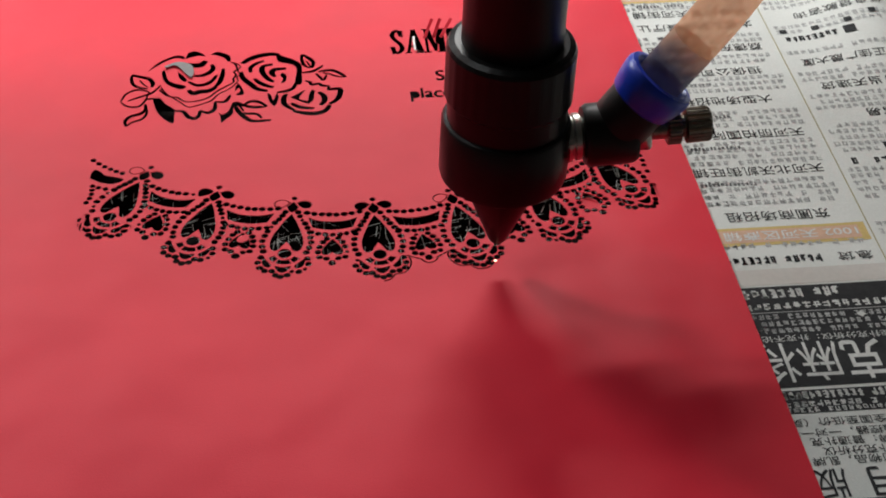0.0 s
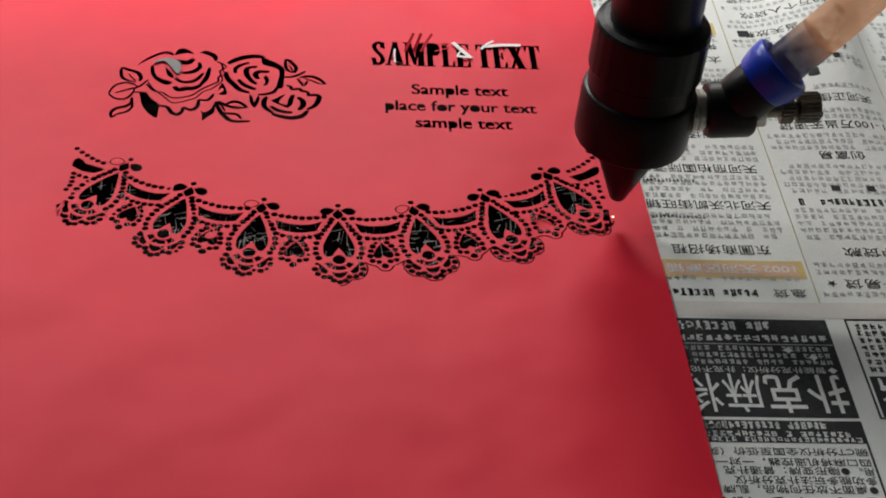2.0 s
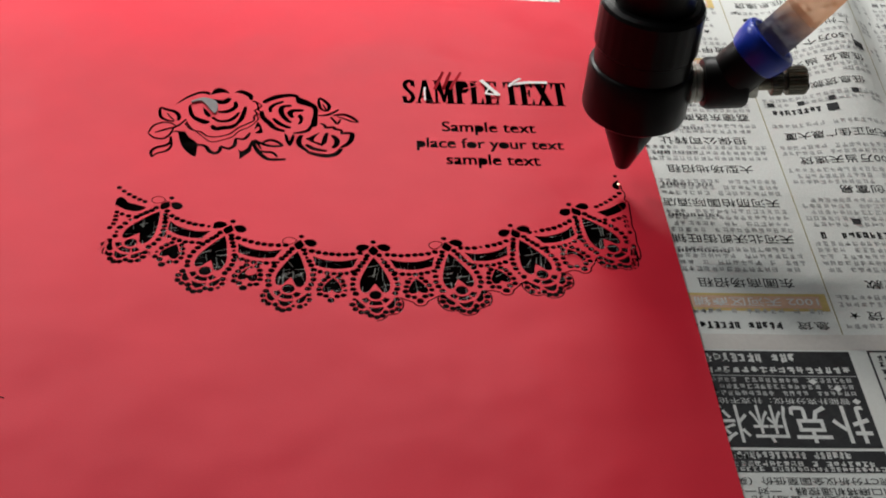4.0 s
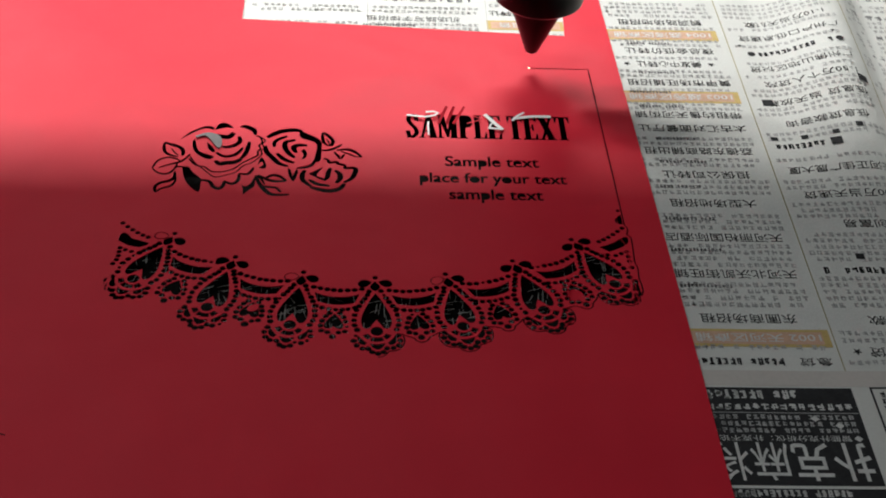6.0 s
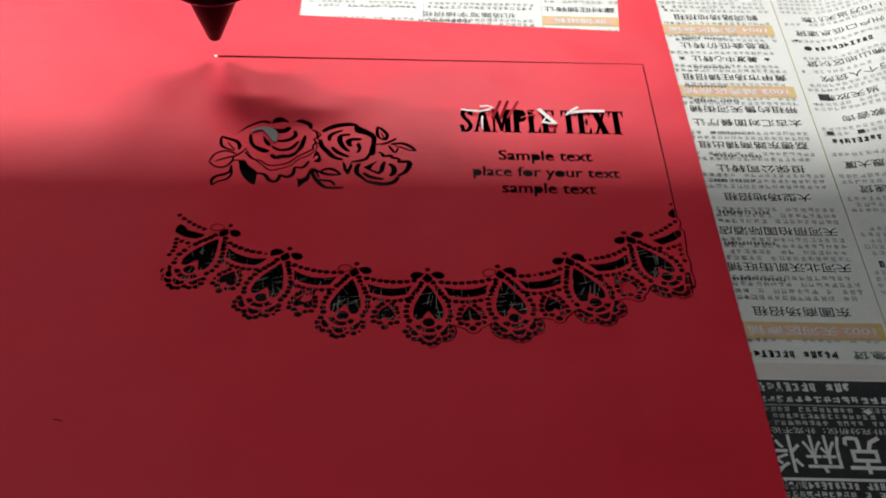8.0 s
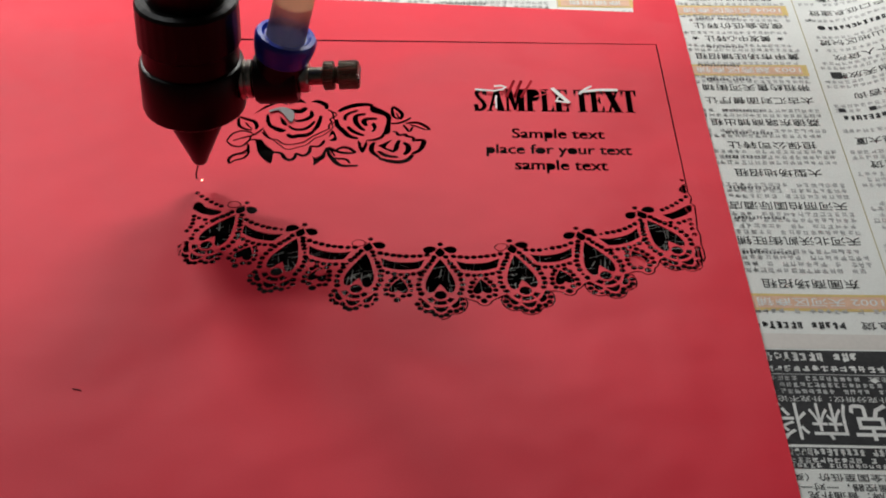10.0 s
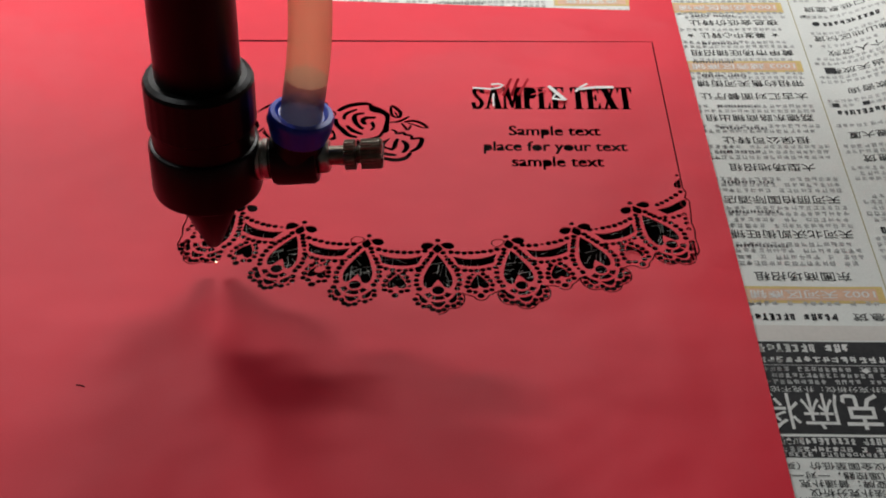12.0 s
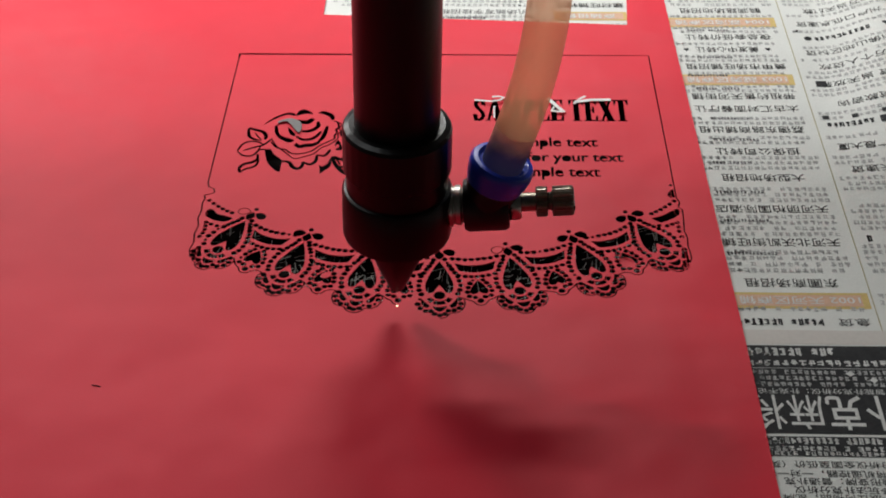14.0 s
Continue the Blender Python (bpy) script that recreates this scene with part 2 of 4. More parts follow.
def heart_motif(s):
    lace_dots(s, [(x, -4.3 - 1.0 * (1 - (x / 6.8) ** 2)) for x in (-6.8 + 13.6 * i / 7 for i in range(8))], 0.90)
    upper = smooth_line([(-6.3, -6.4), (-3.4, -7.7), (0, -8.1), (3.4, -7.7), (6.3, -6.4)], 3)
    lower = smooth_line([(5.2, -10.4), (2.6, -11.2), (0, -11.5), (-2.6, -11.2), (-5.2, -10.4)], 3)
    lace_hole(s, upper + lower)
    lace_dots(s, [(x, -12.4 - 1.1 * (1 - (x / 5.4) ** 2)) for x in (-5.4 + 1.8 * i for i in range(7))], 0.86)
    half = smooth_line([(0, -15.1), (1.6, -17.3), (2.7, -19.7), (2.3, -21.3), (0.9, -21.3), (0, -20.4)], 3)
    lace_hole(s, half + [(-x, y) for x, y in half[-2:0:-1]])
    lace_dots(s, both_sides([(1.5, -15.1), (2.5, -16.5), (3.2, -18.3), (3.6, -20.3), (3.2, -22.3), (1.5, -22.9)]), 0.88)
    lace_dots(s, [(0, -24.6)], 1.1)


random.seed(4)
for k in range(-3, 4):
    drop_motif(k, k not in (-3, -1, 1))
for k in range(6):
    heart_motif(k - 2.5)
# the half swags at both ends, and the little ear
for i in range(6):
    hole(disc(1.9 + 1.62 * i, -90.6 - 1.75 * i + 0.09 * i * i, 0.84))
    hole(disc(142.3 + 1.56 * i, -96.1 + 0.95 * i + 0.08 * i * i, 0.84))
hole(smooth_line([(1.6, -98.7), (1.8, -96.2), (2.9, -95.0), (4.4, -96.1), (5.4, -97.6), (8.0, -98.6), (10.6, -99.9), (8.1, -101.7), (4.6, -100.9)], 3))
hole(smooth_line([(142.1, -98.6), (146.3, -96.6), (149.9, -93.8), (151.3, -94.0), (150.9, -96.6), (148.5, -98.8), (144.9, -100.8)], 3))
for x, y in ((2.6, -102.1), (4.2, -103.0), (6.1, -103.8), (2.6, -103.9), (2.6, -105.7), (2.3, -107.5), (1.5, -109.3), (144.2, -102.2), (146.6, -102.4), (148.3, -101.5), (150.0, -100.7), (150.2, -102.9), (150.2, -105.1), (150.6, -107.9)):
    hole(disc(x, y, 0.82))
hole(smooth_line([(150.6, -82.7), (149.2, -84.0), (148.4, -86.0), (149.4, -87.5), (150.6, -87.4)], 3))
hole(disc(149.9, -80.8, 0.65))


# the flower pattern: brushed lines (width, then points) and filled blots
def brush(width, *pts, taper=True):
    hole(ribbon(smooth_line(list(pts), 4), 1.1 * width + 0.08, taper))


def blot(*pts):
    hole(smooth_line([*pts, pts[0]], 3)[:-1])


def large_rose():
    blot((13.9, -47.5), (17.0, -42.6), (21.4, -39.3), (24.0, -39.7), (24.4, -41.4), (21.7, -40.6), (18.0, -43.2))
    blot((24.7, -41.4), (25.4, -38.2), (27.3, -37.1), (29.2, -38.2), (30.6, -40.3), (28.3, -39.9))
    blot((32.1, -39.6), (33.7, -38.2), (35.5, -38.6), (37.9, -40.6), (38.1, -43.4), (37.2, -43.7), (36.4, -41.8), (34.2, -40.2))
    blot((18.1, -47.8), (19.0, -47.2), (20.6, -53.1), (25.4, -55.9), (23.8, -57.6), (20.2, -55.0), (18.5, -51.4))
    blot((22.7, -48.0), (24.3, -50.2), (25.6, -52.6), (25.0, -53.8), (23.4, -51.8))
    brush(2.2, (25.3, -44.3), (27.2, -45.0), (29.3, -45.1), (30.8, -42.8))
    brush(1.5, (27.6, -50.6), (29.4, -50.8), (31.6, -49.7), (33.0, -47.4), (32.6, -44.8))
    brush(1.3, (26.0, -53.7), (28.2, -55.7), (30.9, -55.6), (32.8, -53.9), (34.2, -50.8))
    brush(1.9, (26.2, -58.2), (27.6, -60.0), (29.6, -59.3), (32.2, -58.9), (34.2, -57.0))
    brush(1.4, (33.9, -57.0), (35.0, -54.8), (35.7, -51.6), (36.1, -47.5))
    brush(0.55, (17.9, -57.3), (19.8, -60.3), (21.6, -61.4), (23.2, -61.8), (25.2, -63.9), (27.6, -64.3), (29.9, -63.7), (32.2, -62.4), (34.3, -59.5), (37.1, -57.0), (39.1, -55.0), (39.0, -53.0), (39.8, -51.2), (39.2, -49.6), (40.1, -48.0), (39.3, -45.0), (38.0, -44.4), taper=False)
    brush(0.42, (18.2, -56.2), (20.1, -59.9), (21.8, -61.7), (24.1, -64.4), (26.7, -67.0), (30.1, -65.8), (32.9, -64.1), (35.0, -60.8), (37.8, -58.7), (40.3, -54.6), (40.0, -52.4), (41.0, -50.8), (40.2, -48.8), (41.0, -46.6), (38.6, -44.2), taper=False)
    blot((16.2, -61.9), (18.2, -61.6), (19.7, -64.4), (22.6, -67.8), (22.7, -70.4), (22.5, -74.7), (19.9, -72.5), (17.6, -68.3))
    brush(1.3, (22.4, -68.6), (25.1, -69.1), (26.6, -71.8), (28.4, -72.8), (29.6, -71.2), (29.7, -69.1))
    brush(1.2, (29.6, -68.9), (32.2, -70.3), (33.9, -68.4), (34.0, -65.0))
    brush(1.0, (33.8, -64.8), (36.4, -65.2), (37.6, -63.6), (38.2, -61.6))


def leaves_by_large_rose():
    brush(1.3, (9.5, -48.8), (11.8, -50.0), (14.6, -51.4), (15.8, -53.9), (15.6, -55.9))
    brush(1.0, (9.6, -48.9), (9.5, -51.0), (10.2, -54.0), (12.0, -55.7), (14.5, -56.4))
    brush(0.5, (11.9, -51.9), (13.2, -54.2), (14.5, -55.7))
    brush(0.8, (9.1, -62.5), (12.4, -60.7), (15.8, -58.8), (18.1, -55.0))
    brush(0.75, (7.2, -62.7), (8.4, -58.9), (11.1, -57.0), (13.8, -57.5), (15.4, -58.9))
    brush(0.75, (7.2, -62.8), (9.2, -65.2), (12.2, -65.6), (14.0, -62.9), (14.6, -60.0))
    brush(0.7, (13.9, -62.0), (15.6, -61.8), (17.3, -61.9))
    brush(1.1, (9.6, -75.2), (9.1, -72.6), (10.4, -70.4), (13.1, -69.2), (14.4, -67.2), (14.2, -64.4))
    brush(0.8, (9.6, -75.2), (11.0, -73.3), (13.6, -72.0), (14.8, -69.4), (14.7, -66.6))


def upper_rose():
    brush(2.0, (41.6, -45.2), (43.4, -43.2), (46.3, -41.4), (50.0, -40.6), (52.6, -41.2))
    blot((51.6, -40.2), (53.6, -42.0), (56.4, -43.9), (58.9, -47.0), (59.0, -52.0), (58.9, -57.1), (57.4, -58.0), (56.9, -55.9), (57.5, -50.0), (56.4, -47.0), (52.2, -45.0))
    brush(1.2, (51.6, -61.5), (54.2, -61.0), (56.3, -59.6), (57.3, -56.4))
    brush(1.3, (44.1, -50.3), (44.0, -47.8), (45.4, -45.8), (48.0, -44.2))
    brush(1.6, (50.6, -46.4), (47.6, -47.4), (47.6, -50.8), (49.2, -54.2), (50.8, -55.8))
    brush(1.7, (54.4, -49.0), (51.2, -49.2), (50.2, -50.8), (51.2, -53.2))
    blot((52.6, -52.4), (53.4, -51.1), (54.5, -53.0), (54.1, -56.0), (52.8, -56.6), (53.4, -54.5))
    brush(1.7, (41.2, -49.6), (41.8, -53.0), (44.0, -56.4), (46.0, -59.2), (48.9, -60.5))
    brush(1.5, (45.1, -53.6), (46.6, -55.9), (48.5, -57.6), (50.7, -58.7))
    blot((48.8, -61.4), (49.9, -62.6), (50.5, -65.4), (51.5, -61.9), (52.1, -64.0), (50.9, -68.5), (49.3, -65.6))
    brush(1.2, (59.2, -41.6), (60.8, -43.2), (62.5, -46.2), (62.0, -49.3))
    brush(1.0, (59.1, -41.8), (59.2, -44.8), (59.8, -47.6), (61.5, -49.2))
    brush(0.5, (60.4, -45.2), (61.2, -47.2), (61.8, -49.2))
    brush(1.0, (59.0, -51.7), (61.4, -51.4), (63.4, -50.2), (65.4, -48.2))
    brush(1.2, (63.8, -51.5), (67.2, -50.9), (69.8, -52.4), (71.8, -55.0))
    brush(0.7, (65.0, -52.0), (67.4, -53.2), (69.4, -54.5), (71.6, -55.0))
    brush(0.9, (63.0, -52.2), (64.2, -54.4), (65.2, -56.0), (66.2, -53.4))


def lower_rose():
    brush(1.5, (54.3, -62.4), (53.5, -64.6), (53.8, -67.8), (56.4, -70.9))
    brush(1.7, (56.0, -71.2), (59.2, -72.6), (62.4, -73.1), (65.2, -71.8), (66.6, -69.0))
    brush(1.5, (66.4, -68.6), (68.6, -66.6), (69.7, -63.6), (69.6, -61.0), (66.2, -61.3))
    brush(1.1, (66.2, -61.4), (66.6, -59.6), (64.4, -58.8), (63.9, -57.8), (61.7, -58.2), (61.2, -56.8), (59.8, -56.0))
    blot((55.4, -64.4), (59.7, -60.8), (58.4, -63.6), (58.1, -65.4), (60.2, -66.6), (60.8, -68.1), (58.4, -66.8))
    brush(1.4, (60.2, -67.6), (61.2, -66.0), (61.5, -63.4), (62.1, -61.0))
    brush(1.6, (63.5, -62.2), (65.0, -64.2), (65.1, -66.8), (63.9, -69.0))
    brush(1.4, (55.6, -67.3), (58.2, -69.6), (62.1, -70.5))


def lower_leaves():
    blot((39.4, -60.3), (40.1, -56.0), (41.3, -57.2), (42.2, -61.2), (41.1, -62.1), (39.8, -61.6), (41.0, -60.0), (40.6, -58.4))
    brush(1.2, (42.3, -67.0), (44.2, -65.5), (46.5, -66.0), (48.7, -68.3))
    brush(1.2, (39.8, -65.4), (42.6, -67.6), (45.4, -68.6), (48.7, -68.3))
    brush(1.4, (39.2, -65.6), (40.4, -69.6), (42.4, -73.2), (44.8, -75.4), (49.8, -75.3))
    brush(1.0, (40.6, -71.0), (43.2, -71.6), (45.8, -72.0), (47.2, -74.2))
    blot((34.9, -70.1), (36.2, -71.4), (37.9, -69.6), (38.7, -66.4), (39.2, -68.4), (39.0, -71.5), (37.5, -73.5), (35.9, -75.5), (35.6, -72.6))
    brush(0.7, (39.0, -66.0), (40.8, -67.2), (42.2, -70.4))


for draw in (large_rose, leaves_by_large_rose, upper_rose, lower_rose, lower_leaves):
    draw()


def text_outlines(words, bold=0.0):
    """Outlines of the built-in font's letters, each as points, in its own units."""
    cu = bpy.data.curves.new("letters", "FONT")
    cu.body, cu.offset, cu.resolution_u = words, bold, 4
    ob = new("letters", cu)
    dg = bpy.context.evaluated_depsgraph_get()
    out = []
    curve = ob.to_curve(dg)
    for sp in curve.splines:
        pts = list(sp.bezier_points)
        line = []
        for a, b in zip(pts, pts[1:] + pts[:1]):
            for k in range(4):
                t = k / 4
                p = a.co * (1 - t) ** 3 + a.handle_right * 3 * t * (1 - t) ** 2 + b.handle_left * 3 * t * t * (1 - t) + b.co * t ** 3
                if not line or math.hypot(p[0] - line[-1][0], p[1] - line[-1][1]) > 0.01:
                    line.append((p[0], p[1]))
        if len(line) > 2:
            out.append(line)
    ob.to_curve_clear()
    bpy.data.objects.remove(ob)
    bpy.data.curves.remove(cu)
    return out


def cut_text(words, x0, x1, base, height=None, bold=0.0):
    outs = text_outlines(words, bold)
    xs = [p[0] for o in outs for p in o]
    kx = (x1 - x0) / (max(xs) - min(xs))
    ky = kx if height is None else height / 0.73
    for o in outs:
        for dx, dy in ((-0.16, -0.1), (0.16, -0.1), (0.16, 0.12), (-0.16, 0.12)):
            hole([(x0 + dx + (x - min(xs)) * kx, base + dy + y * ky) for x, y in o])


cut_text("Sample text", 98.2, 127.7, -58.9, 5.6, 0.03)
cut_text("place for your text", 90.0, 135.7, -67.6, 5.3, 0.03)
cut_text("sample text", 98.8, 127.6, -76.2, 5.6, 0.03)
# heading letters: heavy upright strokes with slab feet, in a unit box
def rect(x0, y0, x1, y1):
    return [(x0, y0), (x1, y0), (x1, y1), (x0, y1)]


GLYPHS = {
    "A": [[(0.06, 0), (0.17, 0), (0.56, 1), (0.44, 1)], [(0.40, 1), (0.62, 1), (1.0, 0), (0.64, 0)], rect(0.24, 0.24, 0.8, 0.32), rect(-0.04, 0, 0.28, 0.05), rect(0.56, 0, 1.06, 0.05)],
    "M": [rect(0.08, 0, 0.17, 1), [(0.06, 1), (0.32, 1), (0.56, 0.12), (0.46, 0.05)], [(0.46, 0.05), (0.54, 0.05), (0.78, 1), (0.70, 1)], rect(0.68, 0, 0.94, 1), rect(-0.02, 0, 0.27, 0.05), rect(0.6, 0, 1.02, 0.05), rect(-0.02, 0.95, 0.2, 1), rect(0.8, 0.95, 1.02, 1)],
    "P": [rect(0.12, 0, 0.46, 1), [(0.46, 1), (0.8, 0.98), (0.97, 0.86), (0.97, 0.6), (0.8, 0.48), (0.46, 0.45)], rect(0.0, 0, 0.6, 0.05), rect(0, 0.95, 0.5, 1)],
    "L": [rect(0.14, 0, 0.48, 1), rect(0.02, 0, 0.98, 0.06), [(0.8, 0), (0.98, 0), (0.98, 0.34)], rect(0.02, 0.95, 0.62, 1)],
    "E": [rect(0.12, 0, 0.46, 1), rect(0, 0, 0.96, 0.06), rect(0, 0.94, 0.92, 1), [(0.74, 1), (0.92, 1), (0.92, 0.7)], [(0.78, 0), (0.96, 0), (0.96, 0.32)], rect(0.46, 0.48, 0.7, 0.54), rect(0.64, 0.38, 0.72, 0.66)],
    "T": [rect(0.33, 0, 0.67, 1), rect(0, 0.94, 1, 1), [(0, 1), (0.16, 1), (0, 0.68)], [(0.84, 1), (1, 1), (1, 0.68)], rect(0.2, 0, 0.8, 0.05)],
    "X": [[(0.04, 1), (0.40, 1), (0.97, 0), (0.60, 0)], [(0.76, 1), (0.87, 1), (0.25, 0), (0.14, 0)], rect(-0.03, 0.95, 0.5, 1), rect(0.64, 0.95, 1, 1), rect(0, 0, 0.36, 0.05), rect(0.5, 0, 1.04, 0.05)],
}
S_LINE = smooth_line([(0.84, 0.72), (0.74, 0.92), (0.45, 0.95), (0.2, 0.80), (0.36, 0.60), (0.68, 0.42), (0.82, 0.22), (0.55, 0.05), (0.26, 0.08), (0.14, 0.30)], 3)
X, H = 86.0, 13.6
for letter, width in zip("SAMPLE TEXT", (4.5, 5.7, 6.9, 4.8, 4.5, 4.9, 1.5, 5.0, 4.9, 5.6, 5.0)):
    width *= 0.945
    if letter == "S":
        hole(ribbon([(X + x * width, -43.6 + y * H) for x, y in S_LINE], 1.5, False))
        hole([(X + 0.3, -43.7), (X + 0.9, -43.7), (X + 0.9, -39.4), (X + 0.3, -39.4)])
        hole([(X + 3.6, -34.4), (X + 4.1, -34.4), (X + 4.1, -30.2), (X + 3.6, -30.2)])
    elif letter != " ":
        for poly in GLYPHS[letter]:
            for dx in (-0.18, 0.18):
                hole([(X + dx + x * width, -43.6 + y * H) for x, y in poly])
    X += width + 0.34

# ---- the outline that the laser cuts: one closed way round the card ----
WAY = []


def scallop(s):
    half = smooth_line([(0, -32.0), (1.4, -31.7), (2.5, -30.7), (3.1, -29.7), (4.8, -29.6), (6.4, -28.5), (7.3, -26.4), (7.4, -24.4), (6.6, -22.9)], 2)
    return lace_at(s, [(-x, y) for x, y in half[:0:-1]] + half)


def bump_way(s):
    pts = [(-3.7, -23.9), (-2.5, -24.6)] + [(2.0 * math.cos(radians(a)), -24.6 + 2.0 * math.sin(radians(a))) for a in range(190, 351, 20)] + [(2.5, -24.6), (3.7, -23.9)]
    return lace_at(s, pts)


WAY += scallop(0)[16:]
for k in (1, 2, 3):
    WAY += bump_way(k - 0.5) + scallop(k)
WAY = [p for p in WAY if p[0] < 151.5]
WAY += [(151.6, -120.6), (152.4, -118.4), (152.4, -115.9), (152.0, -112.5), (152.3, -108.2), (151.7, -105.0), (152.0, -101.1), (152.2, -96.6), (152.3, -93.9), (151.1, -92.8), (151.4, -91.5), (151.8, -90.3), (151.6, -88.8), (151.0, -87.6), (151.0, -84.0), (150.9, -78.0)]
WAY += [(150.0 + 0.012 * (78.0 - 6.0 * i), -78.0 + 6.0 * i) for i in range(1, 13)] + [(150.0, 0.0)]
WAY += [(150.0 - 6.25 * i, 0.0) for i in range(1, 24)] + [(0.0, 0.0)]
WAY += [(0.0, -6.2 * i) for i in range(1, 14)]
WAY += [(0.6, -83.2), (2.4, -84.2), (2.9, -86.2), (1.4, -87.4), (-0.2, -87.8), (0.4, -89.4), (-0.2, -92.0), (0.2, -96.0), (-0.4, -100.0), (0.4, -104.0), (-0.3, -108.0), (0.2, -112.0), (-0.6, -116.0), (0.2, -119.6)]
LEFT = [p for k in (-3, -2, -1) for p in scallop(k) + bump_way(k + 0.5)] + scallop(0)[:17]
WAY += [p for p in LEFT if p[0] > 1.0 or p[1] < -121.5]
ALONG = [0.0]
for a, b in zip(WAY, WAY[1:]):
    ALONG.append(ALONG[-1] + math.hypot(b[0] - a[0], b[1] - a[1]))


def on_way(d):
    d = min(max(d, 0.0), ALONG[-1])
    i = max(j for j in range(len(WAY) - 1) if ALONG[j] <= d)
    f = (d - ALONG[i]) / max(ALONG[i + 1] - ALONG[i], 1e-6)
    return tuple(WAY[i][k] + (WAY[i + 1][k] - WAY[i][k]) * f for k in (0, 1))


# where the beam burns, by time: seconds, x, y
BURN = [(0.0, 105.0, -141.8), (0.2, 111.0, -136.0), (0.5, 116.0, -133.5), (0.8, 123.0, -136.7), (1.0, 130.8, -131.0), (1.2, 132.6, -125.5), (1.3, 136.2, -124.7), (1.5, 140.1, -122.1), (1.7, 148.3, -123.2), (1.8, 152.0, -120.2),
        (2.0, 152.4, -116.7), (2.2, 151.6, -112.4), (2.4, 151.4, -106.0), (2.6, 152.4, -101.5), (2.8, 151.6, -99.0), (3.0, 151.2, -97.4), (3.2, 151.4, -95.5), (3.6, 150.2, -91.0), (4.0, 150.4, -85.0), (4.3, 150.0, -78.0)]
BURN += [(5.3, 150.0, -19.0), (5.5, 150.0, -6.4), (5.64, 150.0, 0.0), (5.7, 147.3, 0.0), (6.0, 129.4, 0.0), (6.5, 97.8, 0.0), (7.0, 65.8, 0.0), (7.5, 33.7, 0.0), (8.0, 1.8, 0.0), (8.1, 0.0, -0.4), (8.2, 0.0, -3.4),
         (8.4, 0.0, -15.0), (8.6, 0.0, -29.0), (8.8, 0.0, -42.0), (9.0, 0.0, -55.8), (9.2, 0.0, -67.0), (9.5, 0.4, -81.0)]
BURN += [(10.0, 2.4, -84.2), (10.4, 1.4, -87.4), (10.8, -0.2, -91.0), (11.3, -0.2, -99.5), (11.5, -0.2, -112.0), (11.7, 0.4, -120.0), (11.9, 7.0, -124.6), (12.1, 16.1, -125.0), (12.3, 19.7, -127.5), (12.5, 22.8, -131.0),
         (12.7, 25.8, -136.3), (12.9, 33.7, -137.0), (13.0, 37.6, -134.5), (13.2, 42.0, -135.5), (13.4, 45.4, -139.0), (13.5, 48.2, -141.3), (13.7, 54.6, -143.0), (13.9, 61.9, -140.0), (14.0, 64.3, -141.7)]
TIMES, REACH = [], []
low = 0.0
for t, x, y in BURN:
    cand = [low + 0.25 * i for i in range(480) if low + 0.25 * i <= ALONG[-1]] if TIMES else [0.25 * i for i in range(320)]
    best = min(cand, key=lambda d: (on_way(d)[0] - x) ** 2 + (on_way(d)[1] - y) ** 2)
    TIMES.append(t)
    REACH.append(best)
    low = best

# kerf: already open up to the start, bridged by small strips beyond it
KERF = 0.46
START, END = REACH[0], REACH[-1]


def way_piece(d0, d1):
    inner = [p for d, p in zip(ALONG, WAY) if d0 + 0.25 < d < d1 - 0.25]
    return [on_way(d0)] + inner + [on_way(d1)]


def offset_pair(line, width_of):
    n = len(line) - 1
    left, right = [], []
    for i, (x, y) in enumerate(line):
        a, b = line[max(i - 1, 0)], line[min(i + 1, n)]
        l = math.hypot(b[0] - a[0], b[1] - a[1]) or 1
        nx, ny = -(b[1] - a[1]) / l, (b[0] - a[0]) / l
        w = width_of(x, y) / 2
        left.append((x + nx * w, y + ny * w))
        right.append((x - nx * w, y - ny * w))
    return left, right


def kerf_width(x, y):
    return KERF + (0.7 * (1 - x / 150) if y > -2 else 0.0)


def cut_kerf(l, r):
    for i in range(len(l) - 1):
        hole([l[i], r[i], r[i + 1], l[i + 1]])


cut_kerf(*offset_pair(way_piece(0.0, START), kerf_width))
cuts = [START]
while cuts[-1] < END - 1.0:
    step = 6.0 if 0 < WAY[min(range(len(WAY)), key=lambda i: abs(ALONG[i] - cuts[-1]))][1] + 78 else 2.6
    cuts.append(min(cuts[-1] + step, END))
STRIPS = []
for d0, d1 in zip(cuts, cuts[1:]):
    l, r = offset_pair(way_piece(d0, d1), kerf_width)
    cut_kerf(l, r)
    STRIPS.append((d0, d1, l, r))

# ---- sheets ----
from mathutils import geometry


